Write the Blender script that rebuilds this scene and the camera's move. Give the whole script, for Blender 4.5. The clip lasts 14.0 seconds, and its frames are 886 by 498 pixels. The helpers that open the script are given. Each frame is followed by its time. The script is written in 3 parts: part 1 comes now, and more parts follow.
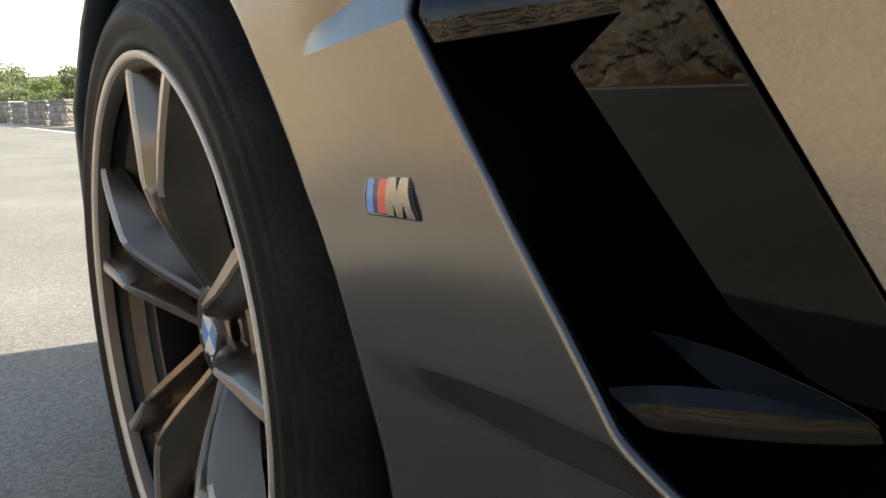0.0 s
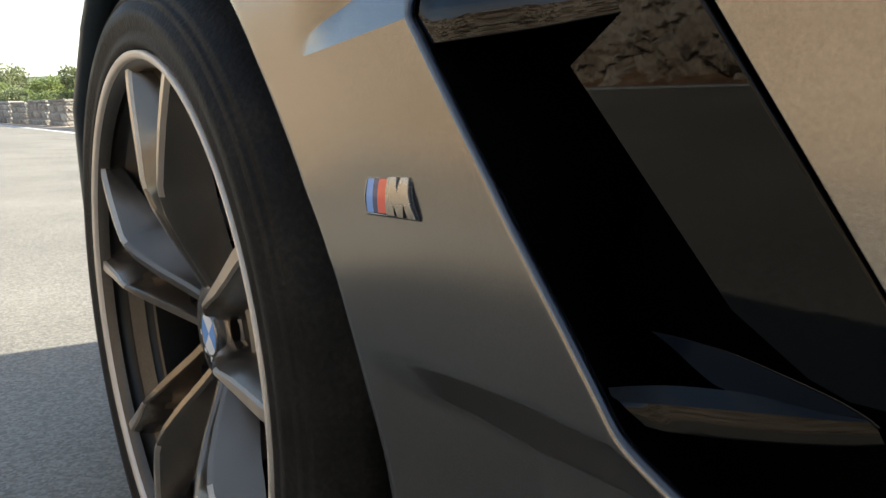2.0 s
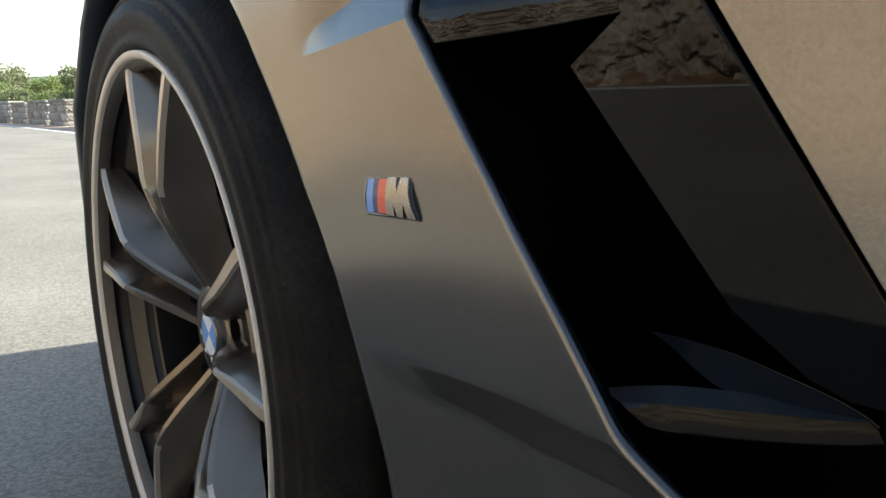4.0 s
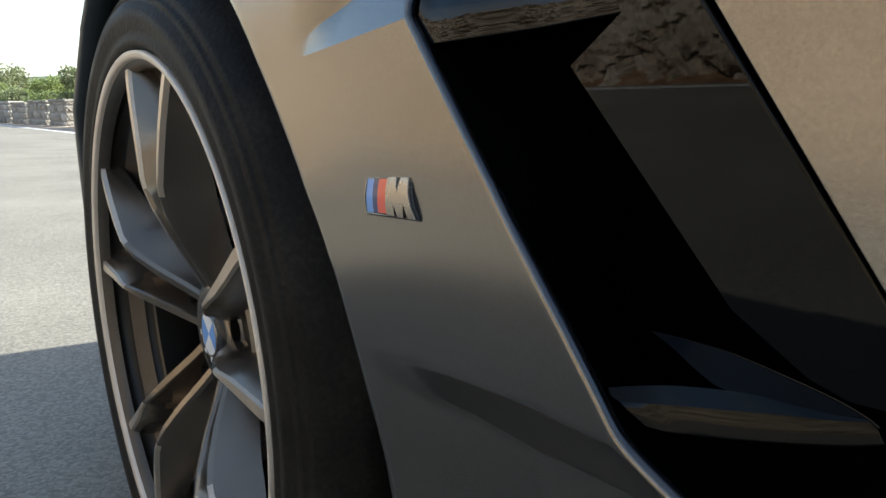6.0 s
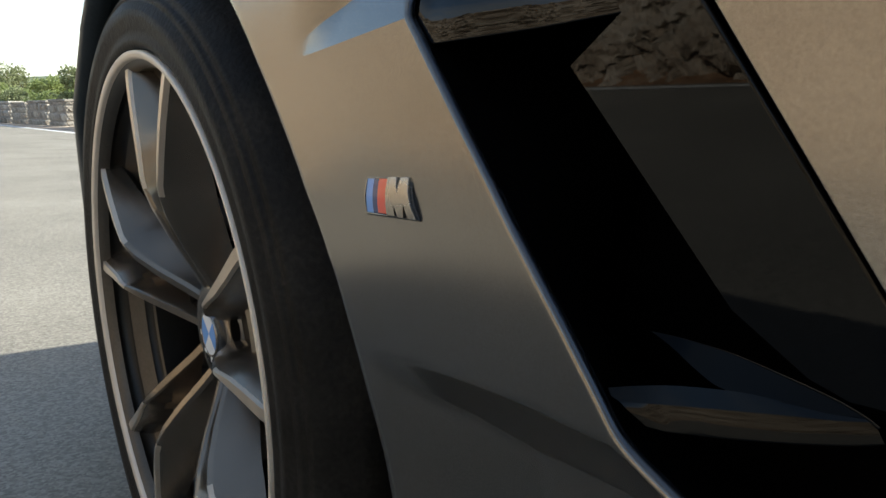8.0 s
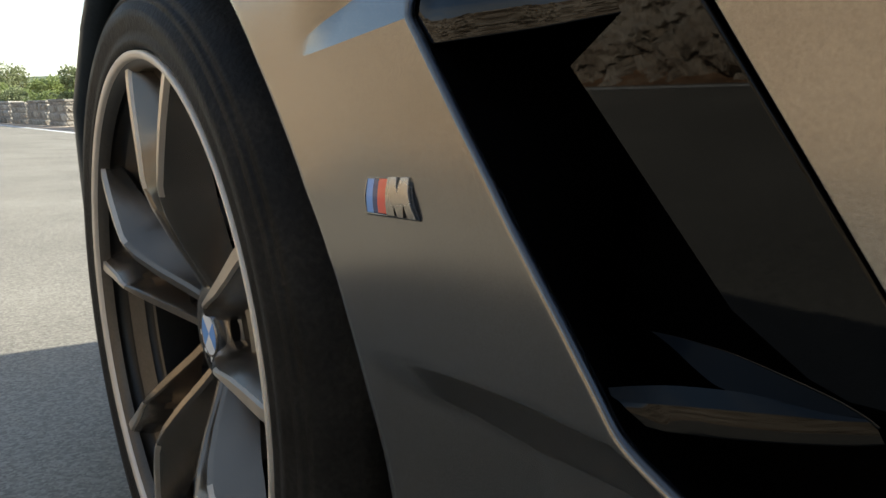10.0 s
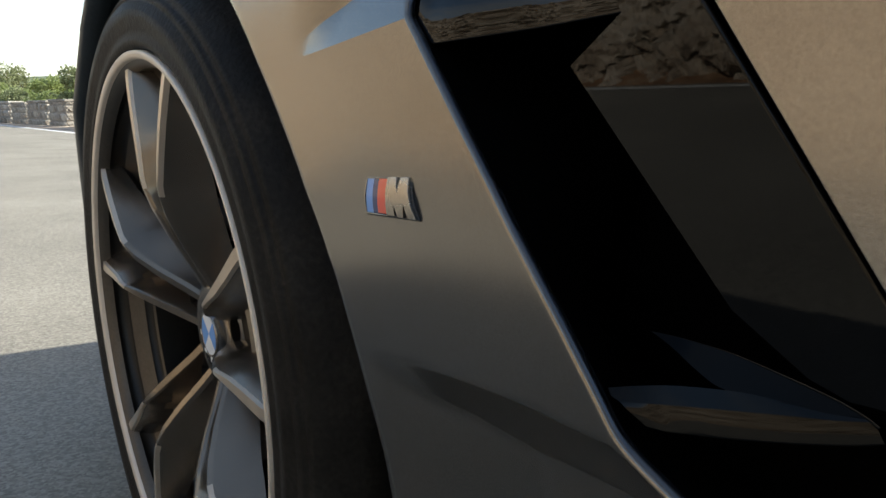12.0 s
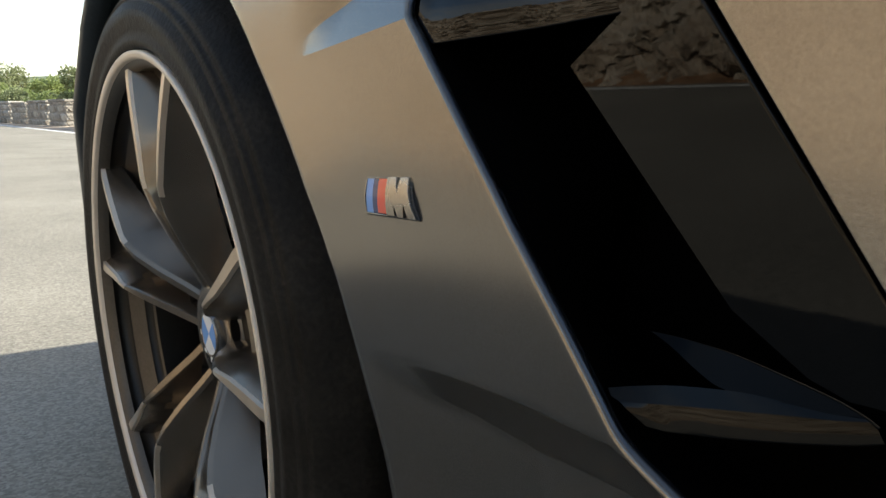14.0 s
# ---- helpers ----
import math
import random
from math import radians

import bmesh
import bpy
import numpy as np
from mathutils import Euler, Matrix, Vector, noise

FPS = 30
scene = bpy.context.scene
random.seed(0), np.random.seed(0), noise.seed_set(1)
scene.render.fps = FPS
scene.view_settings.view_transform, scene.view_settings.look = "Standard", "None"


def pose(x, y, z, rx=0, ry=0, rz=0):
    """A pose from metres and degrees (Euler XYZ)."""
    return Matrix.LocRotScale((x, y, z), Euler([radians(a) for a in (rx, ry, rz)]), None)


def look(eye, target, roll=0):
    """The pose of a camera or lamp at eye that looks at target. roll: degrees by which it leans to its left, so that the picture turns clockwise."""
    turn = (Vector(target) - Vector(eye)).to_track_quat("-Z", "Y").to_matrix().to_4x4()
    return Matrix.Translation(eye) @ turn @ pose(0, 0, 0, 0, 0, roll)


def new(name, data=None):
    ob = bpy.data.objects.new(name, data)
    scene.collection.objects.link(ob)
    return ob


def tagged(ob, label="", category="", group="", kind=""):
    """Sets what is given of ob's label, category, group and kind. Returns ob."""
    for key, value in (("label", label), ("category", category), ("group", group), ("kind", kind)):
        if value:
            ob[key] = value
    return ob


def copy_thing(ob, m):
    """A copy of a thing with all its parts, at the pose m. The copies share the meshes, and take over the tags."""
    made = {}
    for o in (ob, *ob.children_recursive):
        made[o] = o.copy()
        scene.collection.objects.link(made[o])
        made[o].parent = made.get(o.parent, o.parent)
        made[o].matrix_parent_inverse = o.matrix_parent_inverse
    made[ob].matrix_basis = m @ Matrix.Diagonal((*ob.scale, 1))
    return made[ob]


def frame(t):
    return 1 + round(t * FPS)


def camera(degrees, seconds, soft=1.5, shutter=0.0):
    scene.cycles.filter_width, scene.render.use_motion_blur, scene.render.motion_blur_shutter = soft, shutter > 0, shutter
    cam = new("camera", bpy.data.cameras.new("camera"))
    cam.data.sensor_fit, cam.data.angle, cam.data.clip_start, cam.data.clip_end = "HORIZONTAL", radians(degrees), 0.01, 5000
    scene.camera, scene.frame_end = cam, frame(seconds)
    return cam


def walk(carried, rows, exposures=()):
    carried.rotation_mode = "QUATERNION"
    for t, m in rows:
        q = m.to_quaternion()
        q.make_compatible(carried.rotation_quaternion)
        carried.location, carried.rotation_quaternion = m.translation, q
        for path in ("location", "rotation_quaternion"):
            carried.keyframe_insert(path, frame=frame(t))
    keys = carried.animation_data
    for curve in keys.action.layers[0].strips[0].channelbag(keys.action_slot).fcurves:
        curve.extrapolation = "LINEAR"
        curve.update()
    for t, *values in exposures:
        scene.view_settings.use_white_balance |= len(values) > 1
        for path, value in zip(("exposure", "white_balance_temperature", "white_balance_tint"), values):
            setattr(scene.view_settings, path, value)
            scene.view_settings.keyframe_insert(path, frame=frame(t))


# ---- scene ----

# ---------- camera ----------
cam = camera(57.0, 14.0, soft=1.5)
EYE = (0.0, 0.0, 0.54)
TURN = (80.14, 0.0, -33.98)
walk(cam, [(t, pose(*EYE, *TURN)) for t in (0.0, 3.5, 7.0, 10.5, 14.0)],
     exposures=[(0.0, 1.50, 6910, 6), (0.5, 1.46, 6838, 6), (1.0, 1.54, 6885, 6), (1.5, 1.50, 6870, 6), (2.0, 1.50, 6800, 6), (2.5, 1.44, 6600, 6), (3.0, 1.46, 6570, 5),
                (5.5, 1.48, 6380, 4), (6.0, 1.42, 6390, 4), (6.5, 1.07, 6340, 3), (7.0, 1.59, 6390, 4), (7.5, 1.43, 6500, 4), (8.0, 1.20, 6600, 4), (10.5, 1.18, 6920, 5),
                (11.0, 1.35, 7180, 7), (11.5, 1.13, 6960, 6), (12.0, 1.16, 6680, 5), (12.5, 1.36, 6590, 5), (13.0, 1.41, 6640, 5), (13.5, 1.20, 6640, 5), (14.0, 1.34, 6900, 5)])

# ---------- world and sun ----------
SUN_TO = Vector((1.40, -0.62, 0.92)).normalized()      # towards the sun: right of the car, a little behind
sun = new("sun", bpy.data.lights.new("sun", "SUN"))
sun.data.energy, sun.data.angle, sun.data.color = 4.8, radians(0.53), (1.0, 0.95, 0.86)
sun.matrix_world = look((0, 0, 30), Vector((0, 0, 30)) - SUN_TO)
world = bpy.data.worlds.new("sky")
scene.world = world
world.use_nodes = True
wn, wl = world.node_tree.nodes, world.node_tree.links
wn.clear()
sky = wn.new("ShaderNodeTexSky")
sky.sky_type, sky.sun_disc = "NISHITA", False
sky.sun_elevation = math.asin(SUN_TO.z)
sky.sun_rotation = math.atan2(SUN_TO.x, SUN_TO.y)
sky.dust_density, sky.ozone_density = 1.0, 0.9
coord = wn.new("ShaderNodeTexCoord")
wmap = wn.new("ShaderNodeMapping")
wmap.inputs["Scale"].default_value = (1.0, 1.0, 3.2)
cloud = wn.new("ShaderNodeTexNoise")
cloud.inputs["Scale"].default_value, cloud.inputs["Detail"].default_value = 2.6, 8.0
cloud.inputs["Roughness"].default_value = 0.58
cramp = wn.new("ShaderNodeValToRGB")
cramp.color_ramp.elements[0].position, cramp.color_ramp.elements[1].position = 0.42, 0.66
cmix = wn.new("ShaderNodeMix")
cmix.data_type = "RGBA"
cmix.inputs[7].default_value = (5.4, 5.4, 5.2, 1.0)
cback = wn.new("ShaderNodeBackground")
cback.inputs["Strength"].default_value = 0.135
wout = wn.new("ShaderNodeOutputWorld")
wl.new(coord.outputs["Generated"], wmap.inputs["Vector"])
wl.new(wmap.outputs["Vector"], cloud.inputs["Vector"])
wl.new(cloud.outputs["Fac"], cramp.inputs["Fac"])
split_dir = wn.new("ShaderNodeSeparateXYZ")
haze = wn.new("ShaderNodeMapRange")
haze.inputs["From Min"].default_value, haze.inputs["From Max"].default_value = 0.30, 0.02
haze.inputs["To Min"].default_value, haze.inputs["To Max"].default_value = 0.0, 0.4
most = wn.new("ShaderNodeMath")
most.operation = "MAXIMUM"
wl.new(coord.outputs["Generated"], split_dir.inputs["Vector"])
wl.new(split_dir.outputs["Z"], haze.inputs["Value"])
wl.new(haze.outputs["Result"], most.inputs[0])
low_cloud = wn.new("ShaderNodeMapRange")
low_cloud.inputs["From Min"].default_value, low_cloud.inputs["From Max"].default_value = 0.22, 0.46
low_cloud.inputs["To Min"].default_value, low_cloud.inputs["To Max"].default_value = 1.0, 0.18
thin = wn.new("ShaderNodeMath")
thin.operation = "MULTIPLY"
wl.new(split_dir.outputs["Z"], low_cloud.inputs["Value"])
wl.new(cramp.outputs["Color"], thin.inputs[0])
wl.new(low_cloud.outputs["Result"], thin.inputs[1])
wl.new(thin.outputs[0], most.inputs[1])
wl.new(most.outputs[0], cmix.inputs["Factor"])
wl.new(sky.outputs["Color"], cmix.inputs[6])
wl.new(cmix.outputs[2], cback.inputs["Color"])
wl.new(cback.outputs["Background"], wout.inputs["Surface"])


# ---------- materials ----------
def material(name, colours, rough=0.6, metal=0.0, scale=8.0, fine=120.0, bump=0.0, bump_scale=60.0, coat=0.0,
             rough_var=0.08, per_piece=0.0, stretch=(1, 1, 1), spec=0.5, split=(0.35, 0.65), grain=0.4):
    """A surface whose colour wanders between the given colours at two scales, with fine relief."""
    m = bpy.data.materials.new(name)
    m.use_nodes = True
    n, l = m.node_tree.nodes, m.node_tree.links
    bsdf = n["Principled BSDF"]
    tc = n.new("ShaderNodeTexCoord")
    mp = n.new("ShaderNodeMapping")
    mp.inputs["Scale"].default_value = stretch
    l.new(tc.outputs["Object"], mp.inputs["Vector"])
    big = n.new("ShaderNodeTexNoise")
    big.inputs["Scale"].default_value, big.inputs["Detail"].default_value = scale, 5.0
    small = n.new("ShaderNodeTexNoise")
    small.inputs["Scale"].default_value, small.inputs["Detail"].default_value = fine, 3.0
    for t in (big, small):
        l.new(mp.outputs["Vector"], t.inputs["Vector"])
    mixf = n.new("ShaderNodeMix")
    mixf.inputs["Factor"].default_value = grain
    l.new(big.outputs["Fac"], mixf.inputs["A"])
    l.new(small.outputs["Fac"], mixf.inputs["B"])
    value = mixf.outputs["Result"]
    if per_piece:
        info = n.new("ShaderNodeObjectInfo")
        ma = n.new("ShaderNodeMath")
        ma.operation = "MULTIPLY_ADD"
        ma.inputs[1].default_value, ma.inputs[2].default_value = per_piece, -per_piece / 2
        l.new(info.outputs["Random"], ma.inputs[0])
        add = n.new("ShaderNodeMath")
        l.new(value, add.inputs[0])
        l.new(ma.outputs[0], add.inputs[1])
        value = add.outputs[0]
    ramp = n.new("ShaderNodeValToRGB")
    e = ramp.color_ramp.elements
    while len(e) < len(colours):
        e.new(0.5)
    for i, c in enumerate(colours):
        e[i].position = split[0] + (split[1] - split[0]) * i / max(1, len(colours) - 1)
        e[i].color = (*c, 1.0)
    l.new(value, ramp.inputs["Fac"])
    l.new(ramp.outputs["Color"], bsdf.inputs["Base Color"])
    rr = n.new("ShaderNodeMapRange")
    rr.inputs["To Min"].default_value, rr.inputs["To Max"].default_value = max(0.0, rough - rough_var), rough + rough_var
    l.new(big.outputs["Fac"], rr.inputs["Value"])
    l.new(rr.outputs["Result"], bsdf.inputs["Roughness"])
    bsdf.inputs["Metallic"].default_value = metal
    bsdf.inputs["Coat Weight"].default_value = coat
    bsdf.inputs["Specular IOR Level"].default_value = spec
    if bump:
        bn = n.new("ShaderNodeTexNoise")
        bn.inputs["Scale"].default_value, bn.inputs["Detail"].default_value = bump_scale, 4.0
        l.new(mp.outputs["Vector"], bn.inputs["Vector"])
        bp = n.new("ShaderNodeBump")
        bp.inputs["Strength"].default_value, bp.inputs["Distance"].default_value = bump, 0.6 / bump_scale
        l.new(bn.outputs["Fac"], bp.inputs["Height"])
        l.new(bp.outputs["Normal"], bsdf.inputs["Normal"])
    return m


M = dict(
    paint=material("satin_grey_paint", [(0.176, 0.162, 0.143), (0.252, 0.232, 0.206)], 0.175, 0.92, 5.0, 1100.0, 0.06, 1500.0, rough_var=0.025, grain=0.5, split=(0.36, 0.64)),
    # the sky's blue reflection is mixed into the edge's base colour
    edge=material("sky_tinted_satin_edge", [(0.066, 0.072, 0.082), (0.084, 0.090, 0.101)], 0.12, 0.92, 5.0, 1100.0, rough_var=0.02, split=(0.3, 0.7)),
    gloss=material("gloss_black_plastic", [(0.0004, 0.0004, 0.0004), (0.0007, 0.0007, 0.0007)], 0.02, 0.0, 20.0, 300.0, rough_var=0.01, spec=0.20),
    blade_gloss=material("blade_gloss_plastic", [(0.0004, 0.0004, 0.0004), (0.0007, 0.0007, 0.0007)], 0.03, 0.0, 20.0, 300.0, rough_var=0.01, spec=0.115),
    nose_gloss=material("blade_nose_plastic", [(0.0004, 0.0004, 0.0004), (0.0007, 0.0007, 0.0007)], 0.075, 0.0, 20.0, 300.0, rough_var=0.02, spec=0.16),
    fin_gloss=material("blade_fin_plastic", [(0.0004, 0.0004, 0.0004), (0.0007, 0.0007, 0.0007)], 0.08, 0.0, 20.0, 300.0, rough_var=0.02, spec=0.06),
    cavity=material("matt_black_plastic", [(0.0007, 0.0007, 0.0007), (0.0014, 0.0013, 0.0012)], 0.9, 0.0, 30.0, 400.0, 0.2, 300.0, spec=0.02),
    # liner and arch lip: the teal of the skylight is put into both colours
    liner=material("sky_tinted_felt_liner", [(0.030, 0.052, 0.066), (0.046, 0.072, 0.09)], 0.5, 0.0, 20.0, 300.0, 0.3, 200.0),
    arch_trim=material("sky_tinted_satin_plastic", [(0.012, 0.017, 0.02), (0.02, 0.027, 0.031)], 0.32, 0.0, 20.0, 300.0, 0.1, 200.0),
    rubber=material("tyre_rubber", [(0.0055, 0.005, 0.0042), (0.013, 0.0115, 0.0095), (0.025, 0.022, 0.0185)], 0.62, 0.0, 17.0, 260.0, 0.35, 260.0, spec=0.14, rough_var=0.16, split=(0.36, 0.66)),
    alloy=material("satin_bronze_alloy", [(0.165, 0.138, 0.110), (0.22, 0.185, 0.149)], 0.24, 0.88, 16.0, 500.0, rough_var=0.05, grain=0.12),
    lip=material("machined_alloy_lip", [(0.60, 0.525, 0.44), (0.68, 0.60, 0.505)], 0.55, 0.55, 30.0, 700.0, rough_var=0.05),
    # shade inside the rim and spoke pockets is put into this near-black colour
    barrel=material("dark_shaded_alloy", [(0.008, 0.007, 0.006), (0.016, 0.0135, 0.011)], 0.4, 0.5, 16.0, 400.0, rough_var=0.05),
    flange=material("dark_bronze_flange", [(0.078, 0.067, 0.055), (0.108, 0.094, 0.078)], 0.45, 0.75, 16.0, 400.0, rough_var=0.05),
    machined=material("machined_spoke_face", [(0.43, 0.365, 0.295), (0.52, 0.445, 0.36)], 0.42, 0.85, 30.0, 700.0, rough_var=0.05, grain=0.12),
    steel=material("brake_steel", [(0.20, 0.18, 0.16), (0.34, 0.31, 0.28)], 0.38, 0.9, 20.0, 300.0),
    glass=material("dark_tinted_glass", [(0.01, 0.012, 0.013), (0.014, 0.016, 0.017)], 0.04, 0.0, 3.0, 50.0, rough_var=0.01),
    fabric=material("black_roof_fabric", [(0.015, 0.015, 0.016), (0.03, 0.03, 0.031)], 0.85, 0.0, 20.0, 600.0, 0.3, 900.0),
    chrome=material("dark_satin_chrome", [(0.27, 0.245, 0.21), (0.35, 0.315, 0.27)], 0.26, 0.9, 60.0, 900.0, rough_var=0.05),
    sky_blue=material("light_blue_enamel", [(0.13, 0.30, 0.66), (0.16, 0.34, 0.72)], 0.09, 0.0, 60.0, 900.0),
    navy=material("navy_enamel", [(0.02, 0.035, 0.12), (0.03, 0.05, 0.15)], 0.09, 0.0, 60.0, 900.0),
    red=material("red_enamel", [(0.66, 0.075, 0.04), (0.74, 0.095, 0.055)], 0.09, 0.0, 60.0, 900.0),
    white=material("white_enamel", [(0.72, 0.72, 0.70), (0.8, 0.8, 0.78)], 0.2, 0.0, 60.0, 900.0),
    black=material("black_enamel", [(0.008, 0.008, 0.009), (0.012, 0.012, 0.013)], 0.25, 0.0, 60.0, 900.0),
    line=material("worn_road_paint", [(0.42, 0.41, 0.39), (0.7, 0.69, 0.66), (0.76, 0.75, 0.72)], 0.7, 0.0, 6.0, 60.0, 0.3, 140.0),
    earth=material("dry_earth", [(0.20, 0.14, 0.085), (0.31, 0.22, 0.14), (0.36, 0.30, 0.21)], 0.95, 0.0, 0.6, 14.0, 0.6, 18.0),
    soil=material("reddish_soil", [(0.15, 0.075, 0.035), (0.30, 0.165, 0.085), (0.42, 0.29, 0.19)], 0.95, 0.0, 3.0, 24.0, 1.0, 26.0),
    gravel=material("pale_gravel_earth", [(0.26, 0.18, 0.125), (0.42, 0.33, 0.25), (0.52, 0.45, 0.37)], 0.95, 0.0, 1.5, 18.0, 0.8, 30.0),
    rock=material("weathered_rock", [(0.075, 0.060, 0.047), (0.29, 0.226, 0.168), (0.42, 0.358, 0.288), (0.51, 0.468, 0.41)], 0.9, 0.0, 2.2, 11.0, 1.0, 16.0, split=(0.32, 0.68)),
    stone=material("grey_wall_stone", [(0.20, 0.18, 0.155), (0.33, 0.305, 0.27), (0.42, 0.40, 0.36)], 0.9, 0.0, 5.0, 40.0, 0.6, 30.0, per_piece=0.3),
    mortar=material("wall_mortar", [(0.22, 0.20, 0.18), (0.32, 0.30, 0.27)], 0.95, 0.0, 5.0, 60.0, 0.4, 50.0),
    leaf=material("green_leaves", [(0.12, 0.165, 0.05), (0.22, 0.27, 0.10), (0.32, 0.36, 0.16)], 0.6, 0.0, 1.2, 9.0),
    olive=material("olive_leaves", [(0.12, 0.15, 0.075), (0.21, 0.24, 0.12), (0.29, 0.31, 0.18)], 0.6, 0.0, 1.2, 9.0),
    bark=material("grey_brown_bark", [(0.08, 0.06, 0.045), (0.16, 0.125, 0.095)], 0.9, 0.0, 6.0, 60.0, 0.6, 40.0),
    hill=material("wooded_hillside", [(0.045, 0.075, 0.045), (0.08, 0.115, 0.06), (0.14, 0.15, 0.09)], 0.95, 0.0, 0.03, 0.25, 0.6, 0.2),
)


def asphalt_material():
    """Worn asphalt: pale and dark chippings in a grey binder, with broad worn patches."""
    m = bpy.data.materials.new("worn_asphalt")
    m.use_nodes = True
    n, l = m.node_tree.nodes, m.node_tree.links
    bsdf = n["Principled BSDF"]
    tc = n.new("ShaderNodeTexCoord")
    chips = n.new("ShaderNodeTexVoronoi")
    chips.inputs["Scale"].default_value = 190.0
    grey = n.new("ShaderNodeSeparateColor")
    wear = n.new("ShaderNodeTexNoise")
    wear.inputs["Scale"].default_value, wear.inputs["Detail"].default_value = 1.1, 7.0
    speck = n.new("ShaderNodeTexNoise")
    speck.inputs["Scale"].default_value, speck.inputs["Detail"].default_value = 60.0, 6.0
    speck.inputs["Roughness"].default_value = 0.75
    for t in (chips, wear, speck):
        l.new(tc.outputs["Object"], t.inputs["Vector"])
    l.new(chips.outputs["Color"], grey.inputs["Color"])
    mix1 = n.new("ShaderNodeMix")
    mix1.inputs["Factor"].default_value = 0.55
    l.new(grey.outputs["Red"], mix1.inputs["A"])
    l.new(speck.outputs["Fac"], mix1.inputs["B"])
    mix2 = n.new("ShaderNodeMix")
    mix2.inputs["Factor"].default_value = 0.4
    l.new(mix1.outputs["Result"], mix2.inputs["A"])
    l.new(wear.outputs["Fac"], mix2.inputs["B"])
    ramp = n.new("ShaderNodeValToRGB")
    e = ramp.color_ramp.elements
    e.new(0.5)
    for k, (p, c) in enumerate(((0.27, (0.105, 0.095, 0.081)), (0.5, (0.208, 0.19, 0.16)), (0.74, (0.335, 0.31, 0.265)))):
        e[k].position, e[k].color = p, (*c, 1.0)
    l.new(mix2.outputs["Result"], ramp.inputs["Fac"])
    l.new(ramp.outputs["Color"], bsdf.inputs["Base Color"])
    bsdf.inputs["Roughness"].default_value = 0.88
    bump = n.new("ShaderNodeBump")
    bump.inputs["Strength"].default_value, bump.inputs["Distance"].default_value = 0.75, 0.004
    l.new(mix1.outputs["Result"], bump.inputs["Height"])
    l.new(bump.outputs["Normal"], bsdf.inputs["Normal"])
    return m


M["asphalt"] = asphalt_material()


def let_light_through(m, share):
    """Thin leaves pass part of the light that falls on their far side."""
    n, l = m.node_tree.nodes, m.node_tree.links
    thin_leaf, blend = n.new("ShaderNodeBsdfTranslucent"), n.new("ShaderNodeMixShader")
    base = n["Principled BSDF"]
    l.new(base.inputs["Base Color"].links[0].from_socket, thin_leaf.inputs["Color"])
    blend.inputs["Fac"].default_value = share
    l.new(base.outputs["BSDF"], blend.inputs[1])
    l.new(thin_leaf.outputs["BSDF"], blend.inputs[2])
    l.new(blend.outputs["Shader"], n["Material Output"].inputs["Surface"])


for leaf_kind in ("leaf", "olive"):
    let_light_through(M[leaf_kind], 0.45)


# ---------- mesh helpers ----------
def link(name, bm, mat, parent=None, label="", smooth=True, kind=""):
    me = bpy.data.meshes.new(name)
    bmesh.ops.recalc_face_normals(bm, faces=bm.faces)
    bm.to_mesh(me)
    bm.free()
    me.materials.append(M[mat])
    if smooth:
        me.polygons.foreach_set("use_smooth", [True] * len(me.polygons))
    ob = new(name, me)
    if parent:
        ob.parent = parent
    return tagged(ob, label, kind=kind)


def part(name, bm, mat, parent, label="", smooth=True):
    return link(name, bm, mat, parent, label, smooth)


def grid(nu, nv, fn, bm=None, wrap=False):
    """A sheet of nu by nv cells whose corner (u, v) in 0..1 lies at fn(u, v)."""
    bm = bm or bmesh.new()
    rows = [[bm.verts.new(fn(i / nu, j / nv)) for j in range(nv + 1)] for i in range(nu if wrap else nu + 1)]
    count = len(rows)
    for i in range(nu):
        a, b = rows[i], rows[(i + 1) % count]
        for j in range(nv):
            bm.faces.new((a[j], b[j], b[j + 1], a[j + 1]))
    return bm


def prism(outline, depth, bevel=0.0, bm=None, segments=2):
    """A plate: the outline (3D points, in one plane or nearly) pushed by the vector depth, edges rounded."""
    bm = bm or bmesh.new()
    depth = Vector(depth)
    a = [bm.verts.new(Vector(p)) for p in outline]
    b = [bm.verts.new(Vector(p) + depth) for p in outline]
    k = len(a)
    made = [bm.faces.new(a), bm.faces.new(b[::-1])]
    for i in range(k):
        made.append(bm.faces.new((a[i], b[i], b[(i + 1) % k], a[(i + 1) % k])))
    bmesh.ops.recalc_face_normals(bm, faces=made)
    if bevel:
        edges = {e for fc in made for e in fc.edges}
        bmesh.ops.bevel(bm, geom=list(edges), offset=bevel, segments=segments, profile=0.5, affect="EDGES")
    return bm


def box(x0, x1, y0, y1, z0, z1, bevel=0.0, bm=None):
    return prism([(x0, y0, z0), (x1, y0, z0), (x1, y1, z0), (x0, y1, z0)], (0, 0, z1 - z0), bevel, bm)


def ring(profile, steps=96, bm=None, closed=False):
    """Turns a profile of (radius, along) about the x axis."""
    bm = bm or bmesh.new()
    k = len(profile)
    rows = []
    for i in range(steps):
        a = 2 * math.pi * i / steps
        rows.append([bm.verts.new((x, r * math.cos(a), r * math.sin(a))) for r, x in profile])
    for i in range(steps):
        p, q = rows[i], rows[(i + 1) % steps]
        for j in range(k if closed else k - 1):
            bm.faces.new((p[j], q[j], q[(j + 1) % k], p[(j + 1) % k]))
    return bm


def ease(a, b, v):
    t = min(1.0, max(0.0, (v - a) / (b - a)))
    return t * t * (3 - 2 * t)


def lerp(a, b, t):
    return a + (b - a) * t


